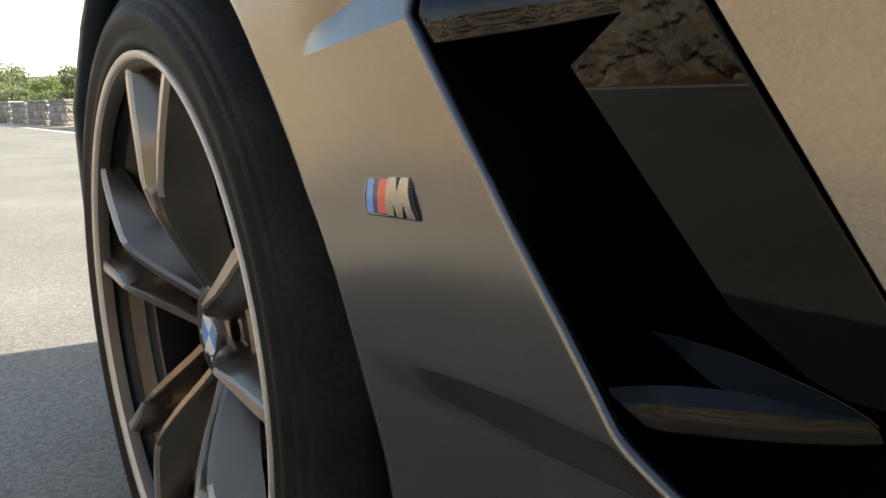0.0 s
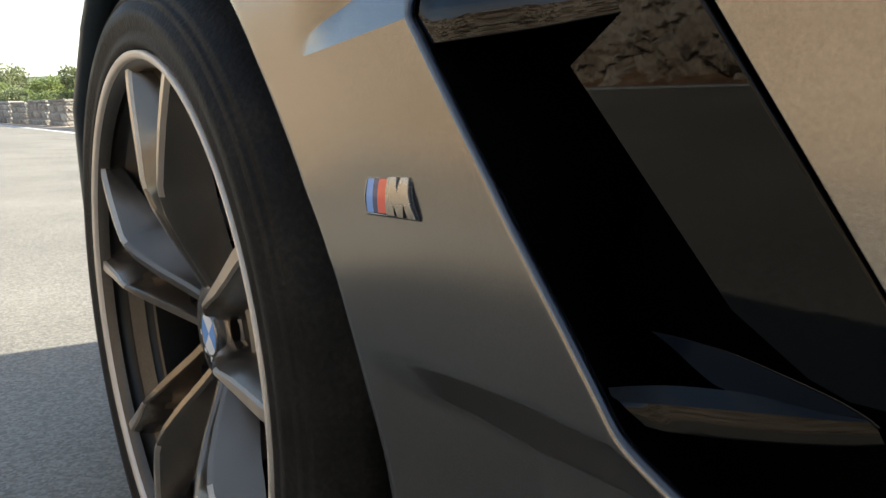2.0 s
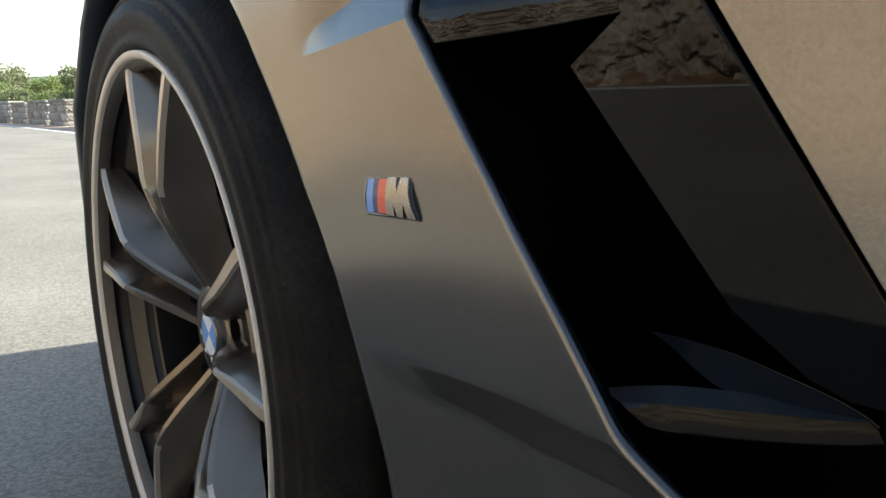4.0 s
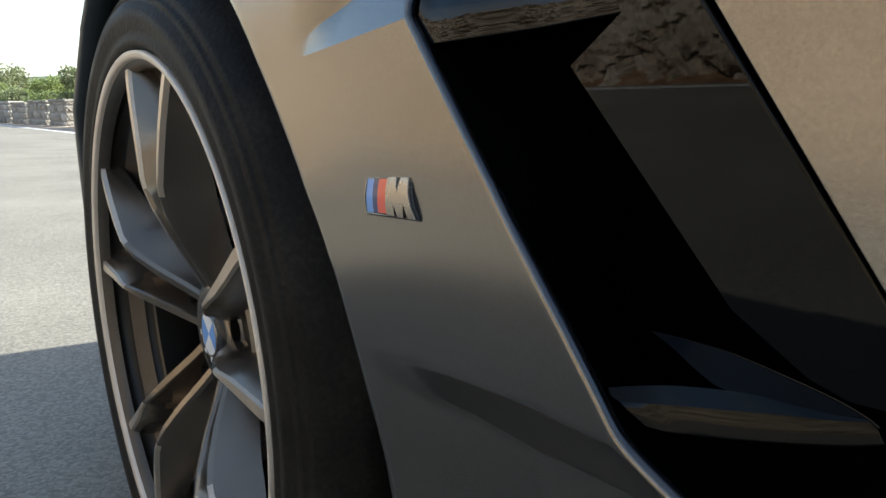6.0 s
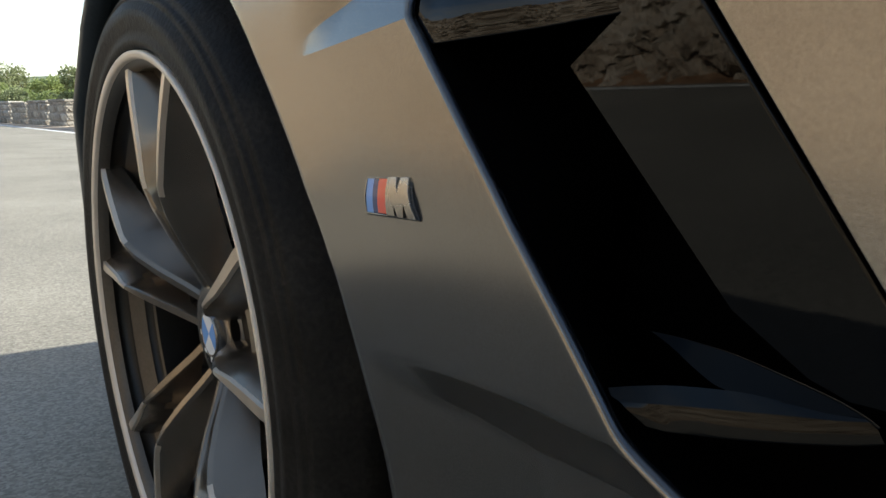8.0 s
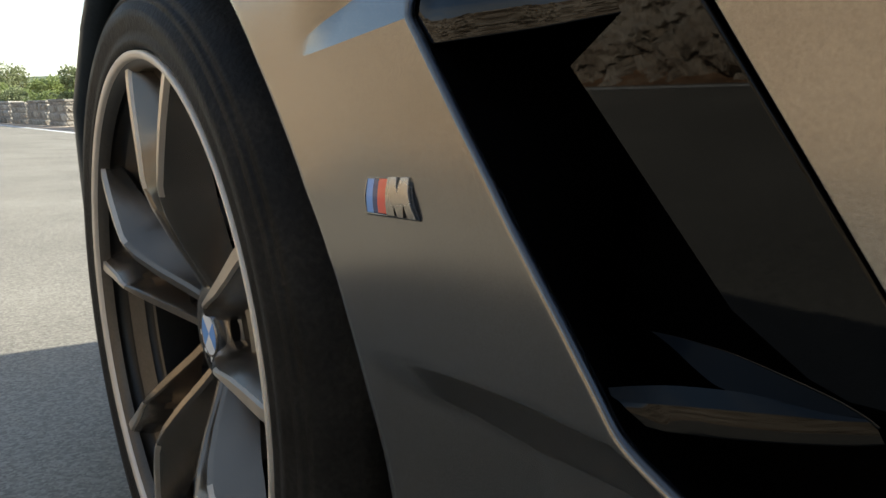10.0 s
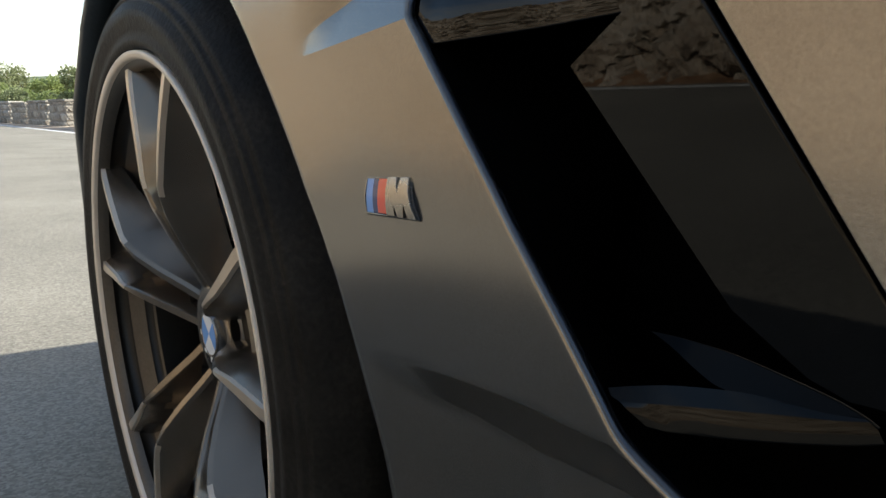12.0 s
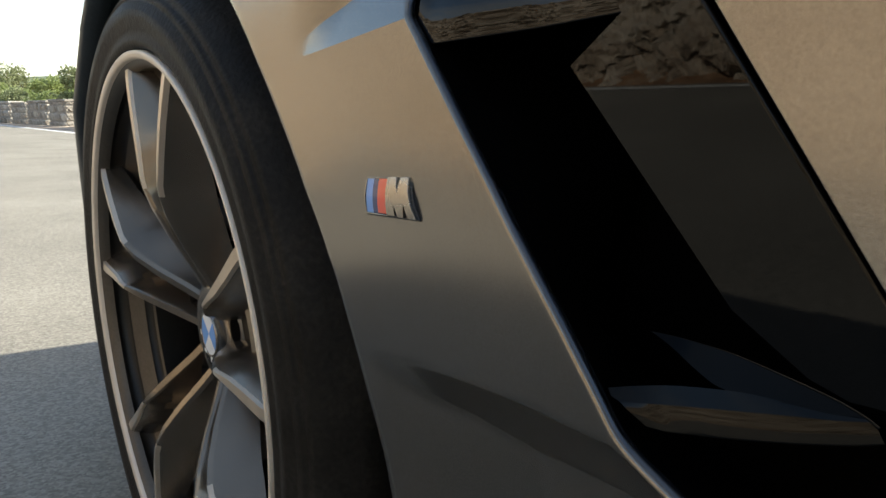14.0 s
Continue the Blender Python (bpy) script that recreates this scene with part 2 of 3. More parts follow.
def along(points, v):
    """Piecewise line through (key, value) points."""
    if v <= points[0][0]:
        return points[0][1]
    for (a, p), (b, q) in zip(points, points[1:]):
        if v <= b:
            return lerp(p, q, (v - a) / (b - a))
    return points[-1][1]


# ---------- ground, road ----------
bm = grid(60, 60, lambda u, v: (lerp(-1, 1, u) ** 3 * 3000, lerp(-1, 1, v) ** 3 * 3000, -0.03))
tagged(link("ground", bm, "earth", label="dry brown earth beside the road", kind="structure"), category="ground")


def right_edge(y):
    """The road's right edge draws in where the road bends ahead."""
    return 3.72 - 0.042 * min(20.0, max(0.0, y - 13.0))


bm = grid(16, 240, lambda u, v: (lerp(-4.80, right_edge(lerp(-60, 160, v)), u), lerp(-60, 160, v), -0.012 + 0.012 * (1 - (2 * u - 1) ** 2)))
tagged(link("road", bm, "asphalt", label="pale worn grey asphalt road with cracks", kind="structure"), category="road")


def road_line(at, width, y0, y1, drop):
    """A painted line along the road; at gives its x at each place along the way."""
    bm = grid(2, 320, lambda u, v: (at(lerp(y0, y1, v)) + width * (u - 0.5) * (1 + 0.06 * noise.noise((v * 90, u * 9, 3))), lerp(y0, y1, v), drop))
    return tagged(link("road_edge_line", bm, "line", label="worn white painted edge line on the asphalt", kind="structure"), category="road marking")


road_line(lambda y: -4.58, 0.15, -60, 160, -0.0055)
bm = grid(8, 300, lambda u, v: (lerp(-4.74, -5.5, u) + 0.05 * noise.noise((v * 240, 4, u * 3)), lerp(-30, 45, v), -0.02 + 0.20 * u ** 1.4 + 0.035 * noise.noise((v * 260, u * 4, 6)) * ease(0, 0.2, u)))
tagged(link("verge", bm, "soil", label="reddish brown soil below the rock bank", kind="structure"), category="verge")
road_line(lambda y: right_edge(y) - 0.13, 0.2, -60, 160, -0.0045)


# ---------- rock bank beside the road ----------
def bank(u, v):
    y = lerp(-14, 0, u / 0.15) if u < 0.15 else lerp(0, 16, (u - 0.15) / 0.7) if u < 0.85 else lerp(16, 40, (u - 0.85) / 0.15)
    h = v ** 1.7 * 3.4
    back = 0.35 * h + 0.55 * v
    big = noise.fractal((y * 0.33, h * 0.5, 1.7), 1.0, 2.0, 4)
    mid = noise.ridged_multi_fractal((y * 1.3, h * 2.2, 5.1), 0.9, 2.1, 4, 1.0, 2.0)
    dist, spots = noise.voronoi((y * 2.6 + 0.5 * h, h * 4.4, 2.0))
    block = math.sin(spots[0].dot(Vector((12.99, 78.23, 37.7)))) * 43758.55 % 1.0
    gap = min(1.0, (dist[1] - dist[0]) / 0.10)
    fine = noise.fractal((y * 6.0, h * 7.0, 9.0), 0.7, 2.0, 4)
    lift = ease(0.0, 0.10, v)
    x = -4.88 - back + lift * (0.5 * big + 0.2 * (mid - 1.0)) + (0.35 + 0.65 * lift) * (0.05 * fine + 0.20 * block * gap - 0.05 * (1 - gap))
    return (x, y, -0.03 + h + 0.08 * fine * ease(0, 0.05, v))


bm = grid(900, 84, bank)
tagged(link("rock_bank", bm, "rock", label="rough brown and grey rock bank beside the road", smooth=False, kind="structure"), category="rock bank")

# ---------- sports car: shared shape ----------
HUB = Vector((0.187, 0.74, 0.328))
MIDDLE = 1.105
REAR_Y = HUB.y - 2.47
car = tagged(new("sports_car"), "satin warm grey sports car with bronze alloy wheels on the road", "car")


def tuck(z):
    """How far the flank draws in below its widest line."""
    t = max(0.0, 0.498 - z)
    u = min(t, 0.10)
    return 0.03 * u + 0.12 * u * u / 0.2 + max(0.0, t - 0.10) * 0.17


def ledge_low(y):
    return 0.565 + 0.104 * (0.382 - y)


def ledge_high(y):
    t = max(0.0, 0.396 - y) / 0.063
    return ledge_low(y) + 0.0016 + 0.0218 * (t * t / (t + 0.04)) ** 0.6


def flank(y, z, detail=True):
    """The side of the body: x at a place along the car and a height."""
    x = 0.175 + tuck(z) * (1 - 0.8 * ease(0.75, 1.05, y)) + 3.2 * max(0.0, z - 0.64) ** 2
    x += -0.005 * ease(0.7, 0.93, y) + 0.18 * max(0.0, z - 0.54) * ease(0.85, 1.0, y) + 0.19 * max(0.0, y - 0.985) + 0.4 * max(0.0, y - 1.08) ** 2 + 0.05 * max(0.0, -1.9 - y) ** 2
    if detail:
        lo, hi = ledge_low(y), ledge_high(y)
        depth = 0.41 * (hi - lo) * ease(0.400, 0.350, y)
        x += depth * min(1.0, max(0.0, (z - lo) / (hi - lo))) * (1 - 0.9 * ease(hi, hi + 0.06, z))
        # the wing flares a little towards the arch's edge
        x -= 0.003 * max(0.0, 1 - max(0.0, math.hypot(y - HUB.y, z - HUB.z) - 0.385) / 0.07) ** 2
        # a hollow line low on the wing that widens towards the rear and ends short of the vent's edge
        width = 0.006 + min(0.032, 0.38 * max(0.0, 0.337 - y))
        grow = ease(0.338, 0.275, y) * ease(0.0015, 0.0085, y - vent_front(z))
        brow = lerp(0.4285, 0.4350, ease(0.32, 0.22, y))
        x += grow * 0.88 * width * min(1.0, max(0.0, (brow - z) / width))
    return x


ARCH_BEHIND = [(-0.12, 0.404), (0.0, 0.4100), (0.045, 0.4122), (0.071, 0.4113), (0.098, 0.4096), (0.1274, 0.4070), (0.1537, 0.4020), (0.171, 0.3972), (0.2026, 0.3900), (0.2397, 0.3830), (0.2734, 0.3795), (0.35, 0.370)]
ARCH_AHEAD = [(0.12, 0.391), (0.16, 0.3885), (0.20, 0.3825), (0.24, 0.3768), (0.28, 0.374)]


def arch(z, hub_y=HUB.y, side=-1):
    """Where the wheel arch's edge lies at height z, behind (-1) or ahead (1) of the hub."""
    dz = z - HUB.z
    r = along(ARCH_BEHIND if side < 0 else ARCH_AHEAD, dz)
    if dz >= r:
        return hub_y
    return hub_y + side * math.sqrt(r * r - dz * dz)


VENT_FRONT = [(0.20, 0.00), (0.36, 0.055), (0.40, 0.101), (0.4186, 0.1350), (0.4258, 0.1503), (0.4285, 0.1563), (0.4314, 0.1625), (0.4345, 0.1682), (0.4366, 0.1708), (0.4392, 0.1732), (0.4508, 0.1817), (0.4692, 0.1962), (0.492, 0.2158), (0.5109, 0.2319), (0.5379, 0.2560), (0.5595, 0.2750), (0.5745, 0.2878), (0.583, 0.2926), (0.62, 0.292), (0.64, 0.16)]


def vent_front(z):
    return sum(along(VENT_FRONT, z + d) for d in (-0.0024, -0.0012, 0.0, 0.0012, 0.0024)) / 5


def door_front(z):
    return 0.0905 + 0.742 * (z - 0.503)


# ---------- front wing ----------
def wing_rear_rows():
    """Steps up the wing: below, across and above the ledge."""
    rows = [("a", i / 150) for i in range(150)] + [("b", i / 14) for i in range(14)] + [("c", i / 30) for i in range(31)]
    return rows


def wing_point(u, zone, s, top=0.74):
    y = 0.3
    for _ in range(40):
        if zone == "a":
            z = lerp(0.21, ledge_low(y), s)
        elif zone == "b":
            z = lerp(ledge_low(y), ledge_high(y), s)
        else:
            z = lerp(ledge_high(y), top, s)
        y = 0.5 * y + 0.5 * lerp(arch(z), vent_front(z), u)
    return Vector((flank(y, z), y, z))


COLS = 64
WING = [[wing_point(i / COLS, zone, s) for i in range(COLS + 1)] for zone, s in wing_rear_rows()]
INNER_EDGE = [row[-1] for row in WING]


def plain(p):
    """The same place on the flank without its hollow."""
    return Vector((flank(p.y, p.z, False), p.y, p.z)) if p.z < 0.46 else p


def edge_frame(i):
    """At step i of the wing's rear edge: the way across towards the vent, and the way in."""
    way = (INNER_EDGE[min(i + 3, len(INNER_EDGE) - 1)] - INNER_EDGE[max(i - 3, 0)]).normalized()
    over = sum(((plain(WING[k][-1]) - plain(WING[k][-5])).normalized() for k in range(max(0, i - 3), min(len(WING), i + 4))), Vector())
    across = (over - way * over.dot(way)).normalized()
    inward = across.cross(way).normalized()
    return across, inward if inward.x > 0 else -inward


def off_edge(i, b, d):
    across, inward = edge_frame(i)
    return INNER_EDGE[i] + across * b + inward * d


bm = bmesh.new()
rows = []
ROLL = 0.0022
for k, row in enumerate(WING):
    # rolled edges: the arch lip and the vent's flange turn inwards
    lip = [row[0] + Vector((0.016, 0.004, 0)), row[0] + Vector((0.003, 0.0012, 0))]
    fl = [off_edge(k, ROLL * math.sin(radians(t)), ROLL * (1 - math.cos(radians(t)))) for t in (9, 18, 27, 36, 45, 54)]
    fl.append(off_edge(k, 0.0017, 0.0025))
    rows.append([bm.verts.new(q) for q in lip + row + fl])
for p, q in zip(rows, rows[1:]):
    for j in range(len(p) - 1):
        bm.faces.new((p[j], p[j + 1], q[j + 1], q[j]))
for p, q in zip(rows, rows[1:]):
    if p[2 + COLS].co.z < 0.436:
        bm.edges.get((p[2 + COLS], q[2 + COLS])).smooth = False
for a, b in zip(rows[150], rows[150][1:]):
    bm.edges.get((a, b)).smooth = max(a.co.y, b.co.y) > 0.378
for a, b in zip(rows[164], rows[164][1:]):
    bm.edges.get((a, b)).smooth = max(a.co.y, b.co.y) > 0.370


def wing_ahead(u, v):
    z = lerp(0.21, 0.74, v)
    y = lerp(arch(z, side=1) + LIP, 1.36, u)
    return (flank(y, z, False), y, z)


def front_lip(u, v):
    """The arch's front edge, rounded from the flank into the arch."""
    z, a = lerp(0.21, 0.70, u), v * math.pi / 2
    y = arch(z, side=1)
    return (flank(y + LIP, z, False) + LIP * (1 - math.cos(a)), y + LIP * (1 - math.sin(a)), z)


LIP = 0.022
grid(30, 60, wing_ahead, bm)
wing = part("front_wing", bm, "paint", car, "satin warm grey front wing panel")


part("arch_lip", grid(60, 12, front_lip), "arch_trim", car, "dark satin lip of the wheel arch, tinted teal for skylight")


def wheel_arch_liner(hub_y, name="wheel_arch_liner"):
    bm = bmesh.new()
    def shape(u, v):
        a = radians(lerp(-24, 204, u))
        r = lerp(0.386, 0.40, math.sin(math.pi * u))
        x = lerp(0.012, 0.30, v)
        y, z = hub_y + r * math.cos(a), HUB.z + r * math.sin(a)
        return (max(0.19, flank(min(y, 1.12), z, False)) + x, y, z)
    grid(60, 10, shape, bm)
    def wall(u, v):
        a = radians(lerp(-24, 204, u))
        r = 0.4 * v
        return (0.49, hub_y + r * math.cos(a), HUB.z + r * math.sin(a))
    grid(60, 4, wall, bm)
    return part(name, bm, "liner", car, "dark felt wheel arch liner, tinted teal for skylight")


wheel_arch_liner(HUB.y)


# ---------- side vent behind the front wheel ----------
def plate_x(z):
    return 0.1835 + 0.073 * (0.55 - z)


def on_plate(y, z, deeper=0.0):
    return (plate_x(z) + deeper, y, z)


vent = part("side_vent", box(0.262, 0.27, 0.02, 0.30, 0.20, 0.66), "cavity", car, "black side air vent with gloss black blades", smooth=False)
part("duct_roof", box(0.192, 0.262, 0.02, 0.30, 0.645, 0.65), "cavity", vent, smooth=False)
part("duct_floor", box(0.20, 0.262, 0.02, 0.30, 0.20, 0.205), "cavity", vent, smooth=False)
# the smooth panel at the rear of the vent
PANEL_LEFT = [(0.4657, 0.0938), (0.4680, 0.1001), (0.4716, 0.1136), (0.485, 0.137), (0.553, 0.199), (0.5675, 0.1765), (0.600, 0.196), (0.64, 0.216)]


def panel_right(z):
    return 0.0935 + 0.723 * (z - 0.492)


bm = bmesh.new()
rows = []
for (z0, a), (z1, b) in zip(PANEL_LEFT, PANEL_LEFT[1:]):
    for i in range(6):
        z, left = lerp(z0, z1, i / 6), lerp(a, b, i / 6)
        rows.append([bm.verts.new(on_plate(lerp(left, panel_right(z), j / 8), z)) for j in range(9)] + [bm.verts.new(on_plate(panel_right(z), z, 0.006))])
        rows[-1].insert(0, bm.verts.new(on_plate(left, z, 0.006)))
for p, q in zip(rows, rows[1:]):
    for j in range(len(p) - 1):
        bm.faces.new((p[j], p[j + 1], q[j + 1], q[j]))
part("vent_panel", bm, "gloss", vent, "gloss black vent panel", smooth=False)
rim = [on_plate(panel_right(z), z) for z in (0.62, 0.566, 0.492, 0.4635)]


def panel_edge(u, v):
    p = [Vector(q) for q in rim]
    k = min(2, int(u * 3))
    base = p[k].lerp(p[k + 1], u * 3 - k)
    a = v * math.pi / 2
    return base + Vector((-0.0002 + 0.0016 * (1 - math.cos(a)), -0.0014 * math.sin(a), 0.0008 * math.sin(a)))


part("panel_edge", grid(30, 6, panel_edge), "gloss", vent)
# satin trim on the wing's edge, coloured for reflected sky; black return behind it
TRIM = [(0.0015, 0.0020), (0.00165, 0.00115), (0.0019, 0.00105), (0.0021, 0.00115), (0.0023, 0.0014), (0.0026, 0.0021), (0.0028, 0.0028), (0.0029, 0.0033), (0.0028, 0.0042)]
LAST = len(INNER_EDGE) - 1
part("vent_trim", grid(LAST, len(TRIM) - 1, lambda u, v: off_edge(round(u * LAST), *TRIM[round(v * (len(TRIM) - 1))])), "edge", vent, "dark satin trim along the wing edge, tinted blue for reflected sky")

def vent_return(i, v):
    """The black wall behind the trim; low down it slants forward behind the blade."""
    p = off_edge(i, 0.0026, 0.0040)
    return p + Vector((0.075 * v, lerp(0.062, 0.004, ease(0.455, 0.52, p.z)) * v, 0))


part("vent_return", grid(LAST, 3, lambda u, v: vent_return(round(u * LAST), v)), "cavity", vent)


def upper_blade(u, v):
    y = lerp(0.284, 0.1765, u)
    low = 0.5645 + 0.0045 * u + 0.006 * max(0.0, 1 - u / 0.09) ** 2.2
    r, face = 0.015, lerp(0.1795, 0.187, ease(0.0, 0.7, u))
    a = radians(lerp(-75, 88, v))
    if a < 0:
        return (face + 0.002 * (1 - math.cos(a)) + 0.02 * (a / radians(-75)) ** 4, y, low + 0.002 * (math.sin(a)))
    return (face + r * (1 - math.cos(a)), y, low + 2.0 * r * math.sin(a))


part("upper_blade", grid(24, 48, upper_blade), "gloss", vent, "gloss black upper blade")


def ramp(y, z):
    """The slanting floor that rises inwards behind the lower blade's nose."""
    return Vector((0.1886 + 0.209 * (y - 0.1782) + 0.739 * (z - 0.4464) - 2.6 * max(0.0, y - 0.145) ** 2 - 8.0 * max(0.0, y - 0.16) ** 2, y, z))


def strip(points, u):
    """A smooth line through (along, up) points."""
    n = len(points) - 1
    k = min(n - 1, int(u * n))
    t = u * n - k
    p0, p1, p2, p3 = (Vector(points[min(n, max(0, j))]) for j in (k - 1, k, k + 1, k + 2))
    return 0.5 * (2 * p1 + (p2 - p0) * t + (2 * p0 - 5 * p1 + 4 * p2 - p3) * t * t + (3 * p1 - p0 - 3 * p2 + p3) * t ** 3)


NOSE_TOP = [(0.1738, 0.4477), (0.1649, 0.4494), (0.1479, 0.4535), (0.1331, 0.4571), (0.1159, 0.4613), (0.1036, 0.4642), (0.0942, 0.4669)]
NOSE_LOW = [(0.1629, 0.4429), (0.1545, 0.4439), (0.1439, 0.4465), (0.1314, 0.4498), (0.1144, 0.4547), (0.0997, 0.4594), (0.0911, 0.4627)]
SHELF_BACK = [(0.1827, 0.4496), (0.1756, 0.4516), (0.1695, 0.4533), (0.1566, 0.4567), (0.1401, 0.4604), (0.1303, 0.4622), (0.1175, 0.4637), (0.1058, 0.4651), (0.0966, 0.4668)]
FIN_EDGE = [(0.1754, 0.4682), (0.1585, 0.4685), (0.1419, 0.4690), (0.1207, 0.4687), (0.1060, 0.4682), (0.0974, 0.4674), (0.0925, 0.4664)]
FIN_FOOT = [(0.1749, 0.4680), (0.1530, 0.4622), (0.1380, 0.4606), (0.1175, 0.4636), (0.1058, 0.4650), (0.0968, 0.4668), (0.0924, 0.4661)]


def shelf(u, v):
    p = strip(NOSE_TOP, u).lerp(strip(SHELF_BACK, u), v)
    return ramp(p.x, p.y) + Vector((0.0004 * math.sin(u * 9) * v * (1 - u), 0, 0))


def fin(u, v):
    edge, foot = strip(FIN_EDGE, u), strip(FIN_FOOT, u)
    p = edge.lerp(foot, v)
    return ramp(p.x, p.y) + Vector((0.12 * (edge.y - foot.y) * (1 - v), 0, 0))


def fin_rim(u, v):
    """The rounded upper edge of the fin."""
    p = strip(FIN_EDGE, u)
    wide = 0.0021 * (0.15 + 0.85 * ease(0.0, 0.6, u))
    a = radians(lerp(-80, 8, v))
    base = ramp(p.x, p.y) + Vector((0.12 * (p.y - strip(FIN_FOOT, u).y), 0, 0))
    return base + Vector((wide * (0.65 - math.cos(a)) * 0.7, -0.3 * wide * math.sin(a), wide * math.sin(a) * 0.55))


def blade_nose(u, v):
    """The rounded front of the blade: it leans back more and more from its foot up to the shelf."""
    top, low = strip(NOSE_TOP, u), strip(NOSE_LOW, u)
    p = ramp(top.x, top.y) + Vector((8.0 * max(0.0, top.x - 0.16) ** 2 * ease(0.0, 0.8, v), 0, 0))
    s, rise = min(1.0, v / 0.8), top.y - low.y
    q = Vector((p.x - rise * (lerp(0.43, 0.36, u) * s - lerp(0.185, 0.16, u) * s * s), lerp(top.x, low.x, s), lerp(top.y, low.y, s)))
    if v > 0.8:
        t = (v - 0.8) / 0.2
        q += Vector((0.0006 * t + 0.03 * t ** 4, 0, -0.0006 * math.sqrt(t)))
    return q


blade = part("lower_blade", grid(96, 30, blade_nose), "nose_gloss", vent, "gloss black lower blade that tapers to a point")
part("blade_shelf", grid(64, 12, shelf), "blade_gloss", blade)
part("blade_fin", grid(64, 12, fin), "fin_gloss", blade)
part("fin_rim", grid(64, 10, fin_rim), "gloss", blade)
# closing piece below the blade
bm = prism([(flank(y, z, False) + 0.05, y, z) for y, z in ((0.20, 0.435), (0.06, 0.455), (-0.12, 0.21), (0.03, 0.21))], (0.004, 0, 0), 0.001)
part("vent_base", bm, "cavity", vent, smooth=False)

# ---------- wing badge ----------
badge_at = Matrix.Translation((flank(0.302, 0.502) - 0.0002, 0.2985, 0.5025)) @ Matrix.Rotation(radians(-3.2), 4, "X") @ Matrix.Rotation(radians(4.0), 4, "Y")


def badge_plate(points, lift, thick, bevel):
    """points: along the badge towards the rear and up, in millimetres; stands lift proud of the wing, its face bowed from top to bottom."""
    bm = prism([(-lift, -a, b) for a, b in points], (thick, 0, 0), bevel)
    for cut_at in (-6, -4, -2, 0, 2, 4, 6):
        bmesh.ops.bisect_plane(bm, geom=list(bm.verts) + list(bm.edges) + list(bm.faces), plane_co=(0, 0, cut_at), plane_no=(0, 0, 1))
    for v in bm.verts:
        v.co.x += 1.1 * (v.co.z / 8.6) ** 2
        v.co = badge_at @ (v.co / 1000)
    bm.normal_update()
    for e in bm.edges:
        e.smooth = len(e.link_faces) == 2 and e.calc_face_angle(0.0) < radians(12)
    return bm


badge = part("wing_badge", badge_plate([(-20.8, 9.5), (16.7, 9.7), (17.6, 2.4), (19.9, -3.5), (22.6, -9.4), (-21.1, -8.6), (-21.9, 0)], 1.0, 3.0, 0.3), "black", car, "small badge with three coloured stripes and a dark chrome emblem")
for name, mat, a, b in (("light_blue_stripe", "sky_blue", -19.9, -14.2), ("navy_stripe", "navy", -14.2, -10.0), ("red_stripe", "red", -10.0, -2.9)):
    part(name, badge_plate([(a, 7.5), (b, 7.5), (b, -7.3), (a, -7.3)], 1.3, 1.0, 0.0), mat, badge)
for pts in ([(-20.5, 8.2), (-2.1, 8.4), (-2.1, 7.8), (-20.1, 7.6)], [(-20.7, -7.9), (-20.2, -7.4), (-2.1, -7.8), (-2.1, -8.5)],
            [(-20.5, 8.2), (-20.0, 7.6), (-20.5, 0), (-20.0, -7.4), (-20.7, -7.9), (-21.3, 0)], [(-2.7, 7.8), (-2.1, 7.8), (-2.1, -7.8), (-2.7, -7.8)]):
    part("frame_edge", badge_plate(pts, 1.6, 1.0, 0.0), "chrome", badge)
part("emblem_piece", badge_plate([(-1.3, 8.3), (5.7, 8.4), (7.2, 2.0), (9.0, 8.4), (15.4, 8.4), (16.3, 2.2), (18.5, -3.6), (21.4, -8.8), (15.4, -8.7), (12.6, -2.4), (11.6, -8.5), (7.2, -8.3), (4.6, -2.0), (4.8, -8.0), (-1.5, -7.9)], 2.2, 1.8, 0.15), "chrome", badge, "dark satin chrome")


